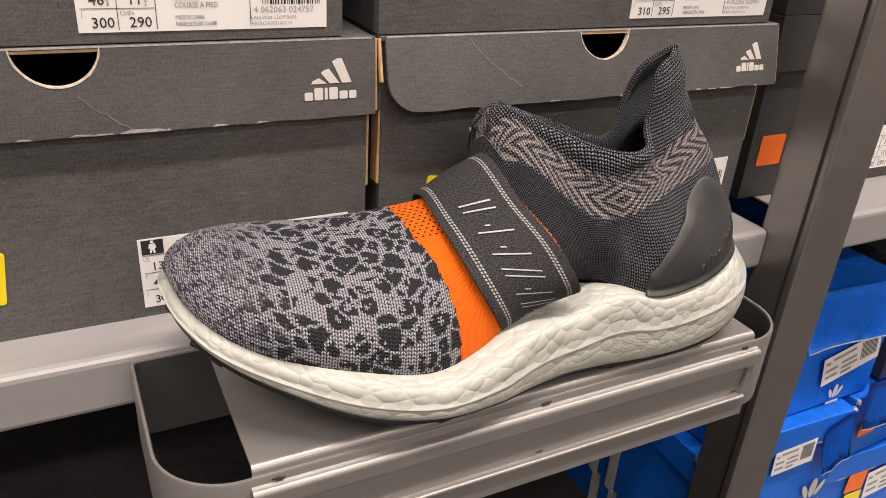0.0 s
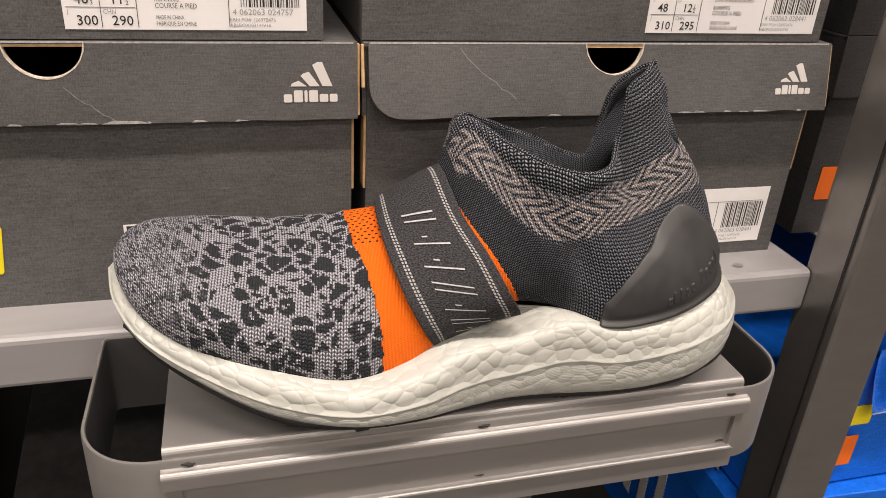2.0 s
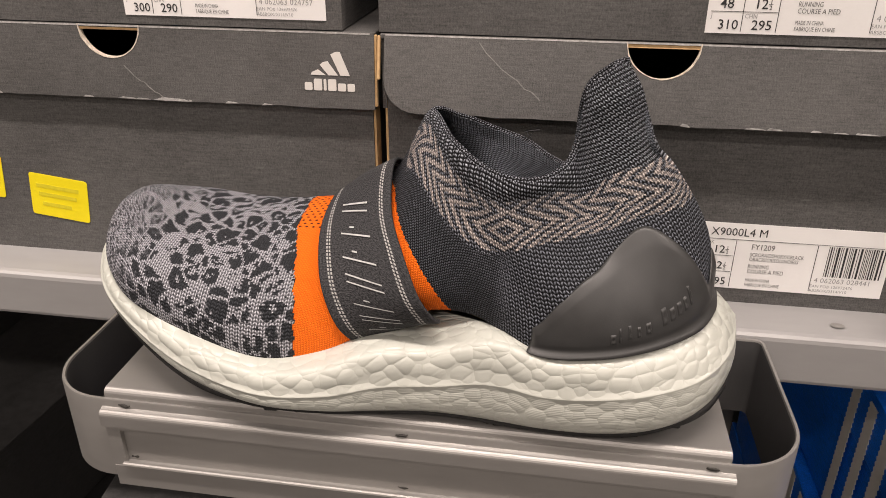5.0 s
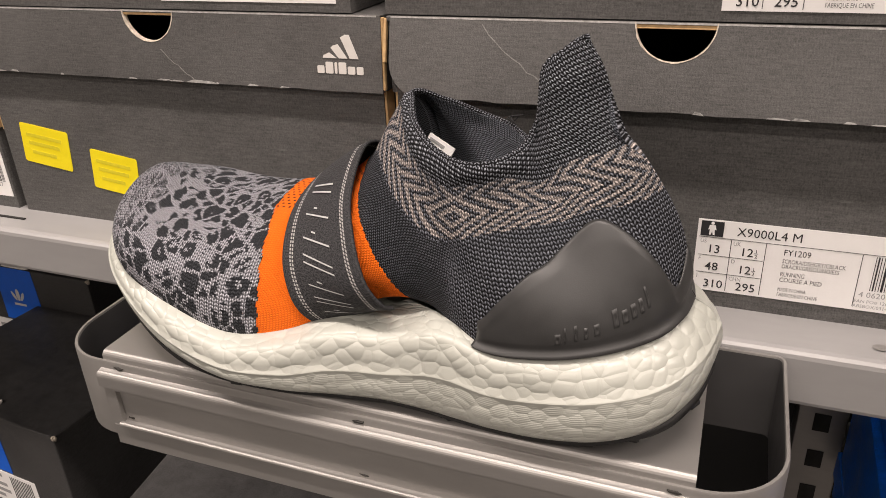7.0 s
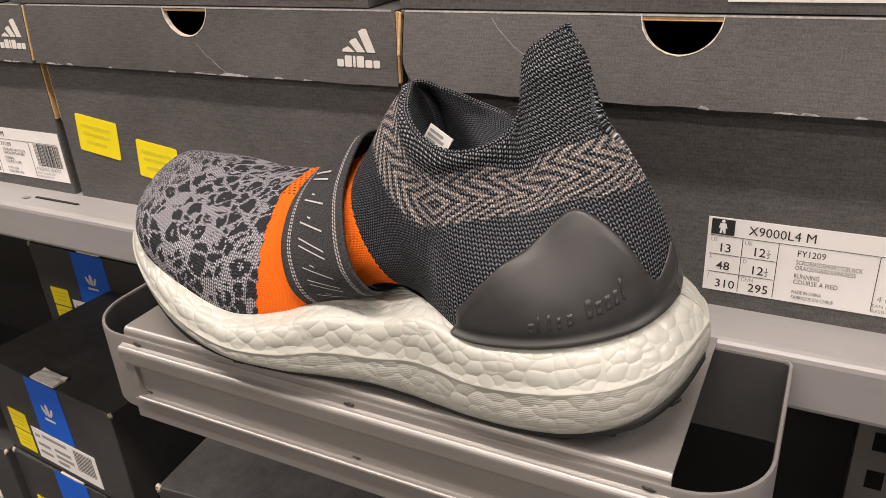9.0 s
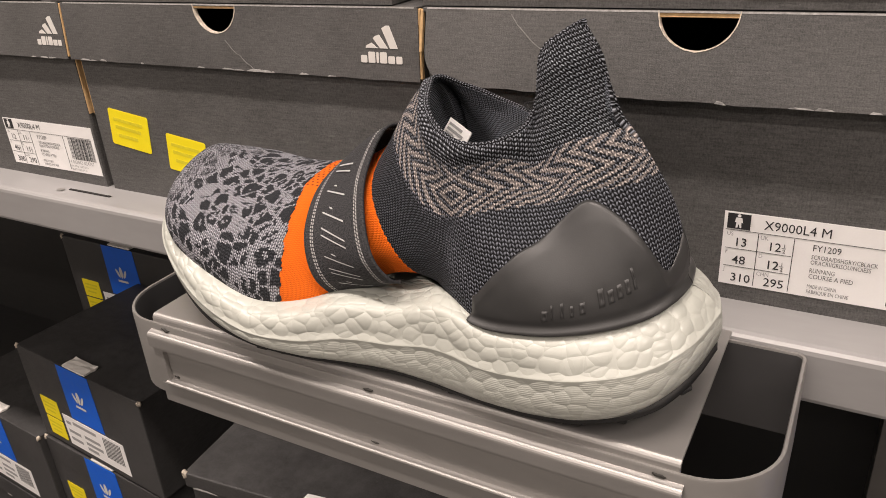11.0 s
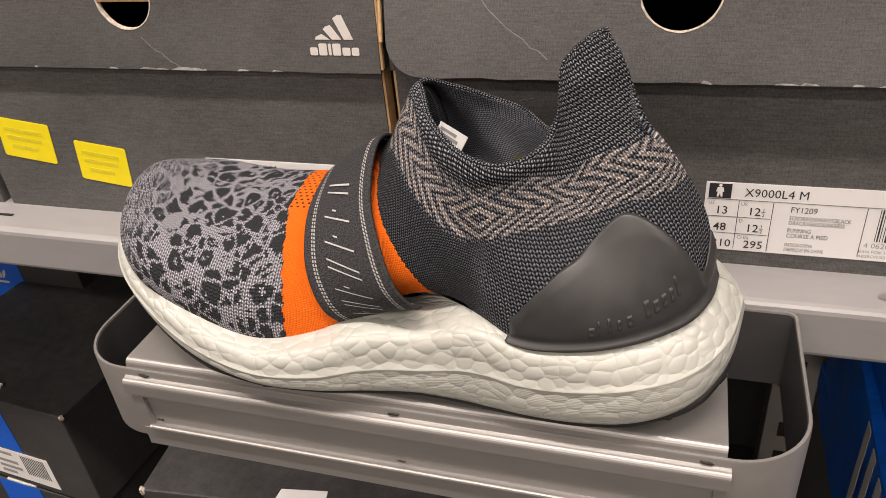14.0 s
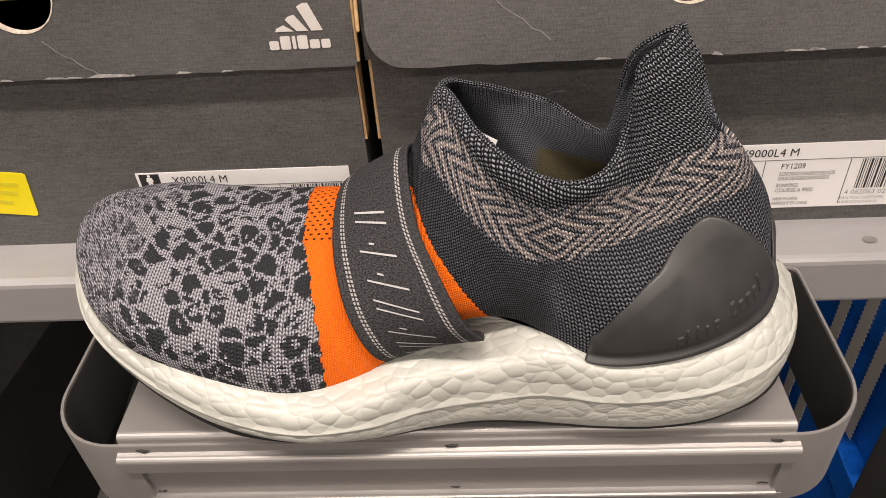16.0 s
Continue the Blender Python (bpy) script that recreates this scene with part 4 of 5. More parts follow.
def orange_knit():
    n = Net("orange_knit", 0.8, 0, 0.25)
    uv = n.uv("UVMap")
    st = stitches(n, uv, 0.0013, 0.0010)
    o = n.xyz(n.uv("Rim"))
    hx = n.math("PINGPONG", n.math("DIVIDE", n.math("ADD", o[0], n.math("MULTIPLY", n.math("FLOOR", n.math("DIVIDE", o[1], 0.0022)), 0.0016)), 0.0032), 0.5)
    hy = n.math("PINGPONG", n.math("DIVIDE", o[1], 0.0022), 0.5)
    dot = n.math("LESS_THAN", n.math("ADD", n.math("POWER", n.math("SUBTRACT", hx, 0.5), 2.0), n.math("POWER", n.math("SUBTRACT", hy, 0.5), 2.0)), 0.045)
    dot = n.math("MULTIPLY", dot, n.math("LESS_THAN", o[1], 0.024))
    # deeper orange low in the stitches paints in their groove shade
    c = n.mix(n.step(st, 0.12, 0.62), (0.80, 0.115, 0.004), (1.0, 0.195, 0.005))
    c = n.mix(dot, c, (0.05, 0.006, 0.002))
    return n.done(c, n.bump(n.math("SUBTRACT", st, n.math("MULTIPLY", dot, 2.0)), 0.9, 0.0006))


def ankle_knit():
    """Black knit; a fawn zigzag band runs under the ribbed collar. Its map: x along from the small diamond, y across, 0 to 1."""
    n = Net("black_zigzag_knit", 0.85, 0, 0.2)
    uv = n.uv("UVMap")
    side = n.xyz(n.uv("Side"))
    back = n.step(side[0], 0.262, 0.270)
    fine = stitches(n, uv, 0.0016, 0.0011)
    coarse = stitches(n, uv, 0.0024, 0.0017)
    bd = n.xyz(n.uv("Band"))
    inside = n.math("MULTIPLY", n.math("GREATER_THAN", bd[1], -0.04), n.math("LESS_THAN", bd[1], 1.0))
    coarse_m = n.math("MAXIMUM", back, inside)
    st = n.math("ADD", n.math("MULTIPLY", coarse, coarse_m), n.math("MULTIPLY", fine, n.math("SUBTRACT", 1.0, coarse_m)))
    # threads step from stitch to stitch
    sb = n.xyz(snapped(n, n.uv("Band"), 0.0007, 0.035))
    wob = n.math("MULTIPLY", n.math("SUBTRACT", n.noise(uv, 420, 2), 0.5), 0.0024)
    s_ = n.math("ABSOLUTE", sb[0])
    w_ = sb[1]
    left = n.math("LESS_THAN", sb[0], 0.0)
    # rising to the line of the diamond, falling to the next line, rising to the collar; steeper in front than behind
    away = n.step(s_, 0.004, 0.018)
    front = n.math("MULTIPLY", away, left)
    behind = n.math("MULTIPLY", away, n.math("SUBTRACT", 1.0, left))

    def lean(base, fore, aft):
        return n.math("ADD", n.math("MULTIPLY_ADD", front, fore - base, base), n.math("MULTIPLY", behind, aft - base))

    low = n.math("MULTIPLY", n.math("MAXIMUM", n.math("SUBTRACT", 0.43, w_), 0.0), lean(0.036, 0.022, 0.054))
    mid = n.math("MULTIPLY", n.math("MAXIMUM", n.math("SUBTRACT", n.math("MINIMUM", w_, 0.78), 0.43), 0.0), lean(0.036, 0.046, 0.038))
    rise = n.math("MULTIPLY", n.math("MAXIMUM", n.math("SUBTRACT", w_, 0.78), 0.0), lean(-0.036, -0.028, -0.042))
    tri = n.math("ADD", n.math("ADD", low, mid), rise)
    val = n.math("ADD", n.math("ADD", s_, tri), wob)
    line = n.math("LESS_THAN", n.math("FRACT", n.math("ADD", n.math("DIVIDE", val, 0.0072), 0.40)), 0.50)
    edge = n.math("MULTIPLY", n.math("SUBTRACT", n.noise(uv, 260, 1), 0.5), 0.10)
    band = n.math("MULTIPLY", n.math("GREATER_THAN", n.math("ADD", bd[1], edge), 0.03), n.math("LESS_THAN", bd[1], 0.985))
    # near the collar in front of the diamond the pale thread thins out
    thin = n.math("MULTIPLY", n.step(bd[1], 0.66, 0.84), n.step(s_, 0.016, 0.030, 1.0, 0.0))
    pale = n.math("MULTIPLY", n.math("MULTIPLY", line, band), n.math("SUBTRACT", 1.0, n.math("MULTIPLY", thin, 0.35)))
    fawn = n.mix(n.noise(uv, 800, 2), (0.30, 0.265, 0.25), (0.59, 0.525, 0.495))
    black = n.mix(n.noise(uv, 500, 3), (0.040, 0.043, 0.051), (0.250, 0.266, 0.310))
    fine_black = n.mix(n.noise(uv, 500, 3), (0.028, 0.030, 0.036), (0.150, 0.160, 0.188))
    c = n.mix(pale, n.mix(coarse_m, fine_black, black), fawn)
    # gaps between stitches coloured near-black for their shade, less so on fawn thread
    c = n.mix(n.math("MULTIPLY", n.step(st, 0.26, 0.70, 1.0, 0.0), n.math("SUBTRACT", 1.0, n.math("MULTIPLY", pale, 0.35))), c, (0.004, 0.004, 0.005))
    return n.done(c, n.bump(n.math("ADD", st, n.math("MULTIPLY", pale, 0.5)), 1.0, 0.0009))


def rib_knit():
    n = Net("black_rib_knit", 0.85, 0, 0.25)
    uv = n.uv("UVMap")
    st = stitches(n, uv, 0.0025, 0.0017)
    tone = n.step(n.noise(uv, 600, 3, 0.7), 0.35, 0.65)
    # rib grooves carry their shade as near-black colour, loop tops stay paler
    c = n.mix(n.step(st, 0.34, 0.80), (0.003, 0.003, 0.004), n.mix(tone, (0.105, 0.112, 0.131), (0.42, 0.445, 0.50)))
    return n.done(c, n.bump(st, 1.0, 0.0011))


def lining_knit():
    n = Net("dark_lining_knit", 0.9, 0, 0.2)
    st = stitches(n, n.uv("UVMap"), 0.0014, 0.0010)
    # lining grooves coloured darker to give the stitches their shade
    c = n.mix(n.step(st, 0.20, 0.80), (0.016, 0.018, 0.022), (0.23, 0.25, 0.29))
    # padded brown heel lining, deep inside
    z = n.xyz(n.uv("Side"))
    deep = n.math("MULTIPLY", n.step(z[1], 1.1195, 1.1205, 1.0, 0.0), n.step(z[0], 0.262, 0.266))
    c = n.mix(deep, c, n.mix(n.noise(n.uv("Side"), 300, 3), (0.085, 0.072, 0.040), (0.15, 0.13, 0.075)))
    return n.done(c, n.bump(st, 0.8, 0.0006))


def elastic():
    n = Net("black_elastic", 0.8, 0, 0.3)
    uv = n.uv("UVMap")
    g = n.noise(n.scaled(uv, (1, 1, 1)), 1500, 2)
    o = n.xyz(uv)
    c = n.mix(n.step(g, 0.38, 0.66), (0.006, 0.006, 0.007), (0.060, 0.060, 0.064))
    lines = None
    for at in (0.0038, 0.0049, 0.0291, 0.0302):
        l = n.math("LESS_THAN", n.math("ABSOLUTE", n.math("SUBTRACT", o[0], at)), 0.00034)
        l = n.math("MULTIPLY", l, n.math("GREATER_THAN", n.math("FRACT", n.math("DIVIDE", o[1], 0.0017)), 0.35))
        lines = l if lines is None else n.math("MAXIMUM", lines, l)
    c = n.mix(lines, c, (0.36, 0.355, 0.345))
    return n.done(c, n.bump(n.math("ADD", g, lines), 0.6, 0.0005))


def foam():
    """White foam of fused pebbles above a ridge, finely grooved below."""
    n = Net("white_foam", 0.34, 0, 0.5)
    uv = n.uv("UVMap")
    o = n.xyz(uv)
    w = n.node("ShaderNodeTexNoise", out=1, Vector=uv, Scale=60.0, Detail=1.0)
    wv = n.t.nodes.new("ShaderNodeVectorMath")
    wv.operation = "SCALE"
    n.put(wv.inputs[0], w)
    wv.inputs["Scale"].default_value = 0.003
    ad = n.t.nodes.new("ShaderNodeVectorMath")
    n.put(ad.inputs[0], uv)
    n.put(ad.inputs[1], wv.outputs[0])
    q = n.scaled(ad.outputs[0], (1, 1.25, 1))
    cell = n.t.nodes.new("ShaderNodeTexVoronoi")
    n.put(cell.inputs["Vector"], q)
    cell.inputs["Scale"].default_value = 158
    edge = n.t.nodes.new("ShaderNodeTexVoronoi")
    edge.feature = "DISTANCE_TO_EDGE"
    n.put(edge.inputs["Vector"], q)
    edge.inputs["Scale"].default_value = 158
    tilt = n.xyz(cell.outputs["Color"])[0]
    # rounded pebbles with shallow seams
    dome = n.math("SUBTRACT", 1.0, n.math("POWER", n.math("MULTIPLY", cell.outputs["Distance"], 1.25), 2.0))
    dome = n.math("MULTIPLY_ADD", dome, 0.95, n.step(edge.outputs["Distance"], 0.0, 0.20, 0.0, 0.16))
    lower = n.math("LESS_THAN", o[1], 0.0)
    groove = n.math("MULTIPLY", n.math("SINE", n.math("MULTIPLY", n.math("ADD", o[1], n.math("MULTIPLY", tilt, 0.004)), math.tau / 0.00085)), n.math("MULTIPLY", lower, 0.045))
    ridge = n.step(n.math("ABSOLUTE", o[1]), 0.0, 0.0028, 1.0, 0.0)
    h = n.math("ADD", n.math("MULTIPLY", n.math("ADD", dome, n.math("MULTIPLY", tilt, 0.05)), n.math("SUBTRACT", 1.0, n.math("MULTIPLY", lower, 0.18))), groove)
    h = n.math("MAXIMUM", h, n.math("MULTIPLY", ridge, 1.15))
    c = n.mix(n.noise(uv, 40, 3), (0.405, 0.415, 0.375), (0.465, 0.475, 0.432))
    return n.done(c, n.bump(h, 0.55, 0.0011))


M_LEOPARD, M_ORANGE, M_RIB, M_ELASTIC, M_FOAM = leopard(), orange_knit(), rib_knit(), elastic(), foam()
M_CUP = plain("matt_black_rubber", (0.031, 0.031, 0.031), 0.45, 0, 0.15, 150, 0.0001)
M_OUTSOLE = plain("black_rubber", (0.012, 0.012, 0.012), 0.6, 0, 0.2, 200)
M_LINING = lining_knit()
M_INSOLE = plain("brown_insole", (0.12, 0.095, 0.045), 0.7, 0, 0.25, 150)
M_SILVER_INK = plain("pale_grey_print", (0.42, 0.42, 0.42), 0.5, 0, 0.06, 200)

shoe = thing("running_shoe", 0.21, 0.39, TZ, "grey leopard-knit running shoe with orange band, black strap, white foam sole", "shoe")
SHI = pose(-0.21, -0.39, -TZ)


def spart(name, me, label="", parent=None, mat=None):
    ob = part(name, me, mat, parent or shoe, label)
    if parent is None:
        ob.matrix_basis = SHI
    return ob


def solid(ob, thick, offset=-1.0, mat_off=0):
    s = ob.modifiers.new("thick", "SOLIDIFY")
    s.thickness, s.offset, s.use_even_offset = thick, offset, False
    s.material_offset = mat_off
    return ob


# the cloth, cut into its parts by where the knit changes
NV = 120
us = np.concatenate([np.linspace(0, 4, 110, endpoint=False), np.linspace(4, 8, 150, endpoint=False), np.linspace(8, 16, 460)])
vs = np.linspace(0, 1, NV)
U, V = np.meshgrid(us, vs, indexing="ij")
# lower and upper edge of the zigzag band, every half station from the instep to the heel
BAND_U = np.linspace(7.5, 16, 18)
BAND_LO = [.80, .68, .60, .565, .525, .53, .58, .63, .655, .655, .65, .61, .54, .485, .45, .43, .415, .41]
BAND_HI = [.975, .935, .90, .88, .855, .85, .87, .905, .922, .925, .88, .80, .725, .665, .64, .625, .612, .605]
RIB = 0.0025
for far in (False, True):
    P = surface(U, V, far)
    mid = P[:, NV // 2]
    ulen = np.concatenate([[0], np.cumsum(np.linalg.norm(np.diff(mid, axis=0), axis=-1))])
    UL = np.repeat(ulen[:, None], NV, 1)
    lo, hi = np.interp(us, BAND_U, BAND_LO)[:, None], np.interp(us, BAND_U, BAND_HI)[:, None]
    # gentle folds and slack in the cloth; the collar stands proud in cords, the tab less so
    slack = 0.0007 * np.sin(V * 9 + U * 3.1) * np.clip((U - 5) / 3, 0, 1) * np.clip(4 * V * (1 - V), 0, 1)
    tab = np.clip((U - 12.8) / 0.9, 0, 1)
    up = np.clip((V - hi) / 0.05, 0, 1) * np.clip((U - 7.6) / 0.5, 0, 1)
    swell = np.sin(np.pi * np.clip((V - hi) / np.where(tab > 0, np.maximum(0.16, (1 - hi) * (1 - tab)), 1 - hi), 0, 1))
    cord = np.cos(UL / RIB * math.tau) * np.clip((1 - V) / 0.02, 0, 1)
    # the heel tab rises from a crease and bows outwards above it
    heel = np.clip((U - 13.2) / 1.2, 0, 1)
    amp = np.clip((16 - U) / 2, 0, 1)
    slack = slack - heel * (0.0030 + (0.0014 if far else -0.0012) * amp) * np.exp(-((V - hi - 0.055) / 0.065) ** 2)
    slack = slack + heel * 0.0026 * np.clip((V - hi - 0.13) / 0.12, 0, 1) * np.clip((1 - V) / 0.10, 0, 1)
    P = surface(U, V, far, slack + up * (0.0012 * swell + 0.00028 * (1 - 0.6 * tab) * cord) * (0.25 if far else 1.0))
    seg = np.linalg.norm(np.diff(P, axis=1), axis=-1)
    vlen = np.concatenate([np.zeros((len(us), 1)), np.cumsum(seg, 1)], 1)
    rim = np.stack([UL, vlen[:, -1:] - vlen], -1)
    slant = 0.55 * tab * np.clip(vlen - (hi * vlen[:, -1:]) - 0.004, 0, None)
    uvm = np.stack([UL + slant, vlen], -1)
    axis = surface(us, (lo + hi)[:, 0] / 2, far)
    alen_ = np.concatenate([[0], np.cumsum(np.linalg.norm(np.diff(axis, axis=0), axis=-1))])
    alen_ = alen_ - np.interp(10.52, us, alen_)
    across = (V - lo) / (hi - lo)
    # the small diamond stands upright: the crossing lies a little behind its foot
    band_uv = np.stack([alen_[:, None] - 0.0045 * (across - 0.43), np.where(U > 7.4, across, -1.0)], -1)
    if not far:
        M_ANKLE = ankle_knit()
    c = 0.25 * (P[:-1, :-1] + P[1:, :-1] + P[1:, 1:] + P[:-1, 1:])
    cu = 0.25 * (U[:-1, :-1] + U[1:, :-1] + U[1:, 1:] + U[:-1, 1:])
    cv = 0.25 * (V[:-1, :-1] + V[1:, :-1] + V[1:, 1:] + V[:-1, 1:])
    cz = c[..., 2]
    b1 = np.interp(cz, [1.066, 1.076, 1.088, 1.099, 1.106, 1.1093, 1.1110], [0.1800, 0.1805, 0.1801, 0.1783, 0.1765, 0.1750, 0.1728]) + 0.0003 * np.sin(cz * 900)
    toe_m = c[..., 0] < b1
    b2 = np.interp(cz, [1.078, 1.083, 1.088, 1.093, 1.100, 1.107, 1.1119, 1.1185, 1.1248, 1.130, 1.133], [0.247, 0.2455, 0.244, 0.2415, 0.2378, 0.2335, 0.2305, 0.2255, 0.2206, 0.2165, 0.170]) + 0.0002 * np.sin(cz * 2600)
    org_m = ~toe_m & (c[..., 0] < b2)
    rib_m = ~toe_m & ~org_m & (cv > np.interp(cu, BAND_U, BAND_HI)) & (cu > 7.6)
    ank_m = ~toe_m & ~org_m & ~rib_m
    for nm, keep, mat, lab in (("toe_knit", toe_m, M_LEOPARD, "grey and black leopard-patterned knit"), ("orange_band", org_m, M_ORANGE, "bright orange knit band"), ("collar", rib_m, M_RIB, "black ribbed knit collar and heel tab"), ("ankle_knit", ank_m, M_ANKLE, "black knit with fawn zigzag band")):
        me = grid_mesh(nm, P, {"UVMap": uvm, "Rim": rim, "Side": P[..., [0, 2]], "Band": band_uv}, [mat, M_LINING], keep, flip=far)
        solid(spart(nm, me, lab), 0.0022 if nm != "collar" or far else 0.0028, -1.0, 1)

# soft rolled rim of the collar
ring_u = np.linspace(8.0, 16, 420)
path = np.concatenate([surface(ring_u, np.ones_like(ring_u), False, -0.0012), surface(ring_u[::-1], np.ones_like(ring_u), True, -0.0010)[1:-1]])
path = np.concatenate([path, path[:1]])
tg = np.roll(path[:-1], -1, 0) - np.roll(path[:-1], 1, 0)
for _ in range(12):
    tg = (np.roll(tg, 1, 0) + tg + np.roll(tg, -1, 0)) / 3
tg = np.concatenate([tg, tg[:1]])
tg /= np.linalg.norm(tg, axis=1, keepdims=True)
up = np.array([0, 0, 1.0]) - tg * tg[:, 2:]
up /= np.linalg.norm(up, axis=1, keepdims=True)
sd = np.cross(tg, up)
plen = np.concatenate([[0], np.cumsum(np.linalg.norm(np.diff(path, axis=0), axis=1))])
ang_ = np.linspace(0, math.tau, 13)
nearness = np.interp(np.arange(len(path)), [0, 60, 400, 470, len(path) - 30, len(path)], [0.2, 1, 0.6, 0, 0, 0.2])
rad = (0.0009 + 0.0005 * nearness + 0.0002 * nearness * np.cos(plen / RIB * math.tau))[:, None, None]
RR = path[:, None] + rad * (sd[:, None] * np.cos(ang_)[None, :, None] + up[:, None] * np.sin(ang_)[None, :, None])
M_RIM = plain("black_knit_thread", (0.022, 0.022, 0.025), 0.95, 0, 0.8, 500, 0.002)
spart("collar_rim", grid_mesh("collar_rim", RR, {"UVMap": np.stack(np.broadcast_arrays(plen[:, None], ang_[None] * 0.0017), -1)}, [M_RIB]))

# the wide elastic strap over the instep
SA, SB = 60, 260
# its two edges, from the near sole over the instep to the far sole
STRAP_TOE = [(.2050, .3500, 1.0725), (.2000, .3455, 1.0810), (.1950, .3470, 1.0900), (.1900, .3540, 1.1005), (.1862, .3680, 1.1110), (.1850, .3830, 1.1170), (.1860, .4000, 1.1200), (.1890, .4160, 1.1140), (.1960, .4290, 1.0990), (.2040, .4330, 1.0840), (.2080, .4270, 1.0750)]
STRAP_HEEL = [(.2350, .3650, 1.0800), (.2405, .3530, 1.0848), (.2400, .3440, 1.0900), (.2340, .3415, 1.1005), (.2265, .3490, 1.1145), (.2180, .3660, 1.1275), (.2143, .3905, 1.1397), (.2170, .4100, 1.1320), (.2280, .4210, 1.1130), (.2380, .4250, 1.0950), (.2400, .4190, 1.0800)]


def strap_point(a, s, off):
    """a: across (0 toe side), s: -1 near sole .. 0 top .. 1 far sole."""
    u = np.where(s <= 0, (s + 1) * 6, 6 + s * 4)

    def at(uu):
        return spline(STRAP_TOE, uu) * (1 - a)[..., None] + spline(STRAP_HEEL, uu) * a[..., None]

    p = at(u)
    du = at(np.clip(u + 0.02, 0, 10)) - at(np.clip(u - 0.02, 0, 10))
    da = spline(STRAP_HEEL, u) - spline(STRAP_TOE, u)
    n = np.cross(da, du)
    n /= np.linalg.norm(n, axis=-1, keepdims=True) + 1e-12
    # a slight bow across the width
    return p + n * (np.asarray(off) + 0.0012 * 4 * a * (1 - a))[..., None]


A, S = np.meshgrid(np.linspace(0, 1, SA), np.linspace(-1, 1, SB), indexing="ij")
SP = strap_point(A, S, np.zeros_like(A))
slen = np.concatenate([np.zeros((SA, 1)), np.cumsum(np.linalg.norm(np.diff(SP, axis=1), axis=-1), 1)], 1)
# the corner that tucks under towards the heel is rounded
ca_, cs_ = 0.5 * (A[:-1, :-1] + A[1:, :-1]), 0.5 * (S[:-1, :-1] + S[:-1, 1:])
keep_s = (np.clip((ca_ - 0.35) / 0.65, 0, 1) ** 2 + np.clip((-0.76 - cs_) / 0.22, 0, 1) ** 2) < 1.0
strap_me = grid_mesh("strap", SP, {"UVMap": np.stack([A * 0.034, slen], -1)}, [M_ELASTIC], keep_s)
strap = solid(spart("strap", strap_me, "wide black elastic strap with pale stitching"), 0.0013, -1.0)

# pale strokes along the strap, one to a letter's width, no lettering
for k, (short, lean) in enumerate(((0, 0.3), (1, 0.9), (1, 0.4), (0, -0.6), (1, 0.0), (0, 0.7), (1, -0.3))):
    s_c = -0.16 - 0.105 * k
    sm = bmesh.new()
    for off_s, a0, a1 in ((-0.016, 0.31, 0.69), (0.016, 0.31 + 0.12 * short, 0.69 - 0.20 * short)):
        strip = []
        for i in range(9):
            a = a0 + (a1 - a0) * i / 8
            s0 = s_c + off_s + 0.035 * lean * (a - 0.5)
            pair = strap_point(np.array([a, a]), np.array([s0 - 0.0034, s0 + 0.0034]), np.array([0.0006, 0.0006]))
            strip.append([sm.verts.new(Vector(p)) for p in pair])
        for i in range(8):
            sm.faces.new((strip[i][0], strip[i][1], strip[i + 1][1], strip[i + 1][0]))
    part("printed_stroke", mesh_of(sm, "printed_stroke"), M_SILVER_INK, strap)

# heel cup on both sides
for far in (False, True):
    ca, cb = 90, 40
    A, B = np.meshgrid(np.linspace(0, 1, ca), np.linspace(0, 1, cb), indexing="ij")
    hgt = spline([.15, .31, .42, .47, .51, .495, .445, .315, .125, .135, .19], np.linspace(0, 10, ca))[:, 0]
    u = 10.75 + 5.25 * A + 0.55 * (B * hgt[:, None]) * (1 - A) ** 0.7
    v = 0.004 + B * hgt[:, None]
    edge = np.clip(np.minimum(np.minimum(B, 1 - B) * hgt[:, None] * 14, A * 30), 0, 1)
    lipb = 0.0030 * np.exp(-((v - 0.012) / 0.020) ** 2)
    C = surface(np.clip(u, 0, 16), v, far, 0.0003 + 0.0016 * np.sqrt(edge) + lipb)
    me = grid_mesh("heel_cup", C, {}, [M_CUP], None, flip=far)
    cup = solid(spart("heel_cup", me, "matt black moulded heel cup with raised marks"), 0.0008, -1.0)
    if not far:
        for k, (w, tall) in enumerate(((0.030, 0), (0.010, 1), (0.016, 1), (0.018, 0), (0.028, 0), (0.0, 0), (0.030, 1), (0.030, 0), (0.030, 0), (0.026, 0), (0.018, 1))):
            if not w:
                continue
            a0 = 0.28 + 0.034 * k
            sm = bmesh.new()
            N = 8
            g = [[None] * (N + 1) for _ in range(N + 1)]
            for i in range(N + 1):
                for j in range(N + 1):
                    a = a0 + w * 0.85 * i / N
                    v0 = 0.075 + 0.005 * k + (0.085 if tall else 0.060) * j / N
                    uu = 10.75 + 5.25 * a + 0.55 * v0 * (1 - a) ** 0.7
                    m = min(i, j, N - i, N - j)
                    g[i][j] = sm.verts.new(Vector(surface(np.array([uu]), np.array([v0]), False, np.array([(0.0017, 0.00225, 0.00240, 0.00205, 0.00195)[m]]))[0]))
            for i in range(N):
                for j in range(N):
                    sm.faces.new((g[i][j], g[i + 1][j], g[i + 1][j + 1], g[i][j + 1]))
            part("raised_mark", mesh_of(sm, "raised_mark", True), M_CUP, cup)

# foam midsole: a wall right round, its top shelf and underside
th = np.linspace(0, 16, 240)


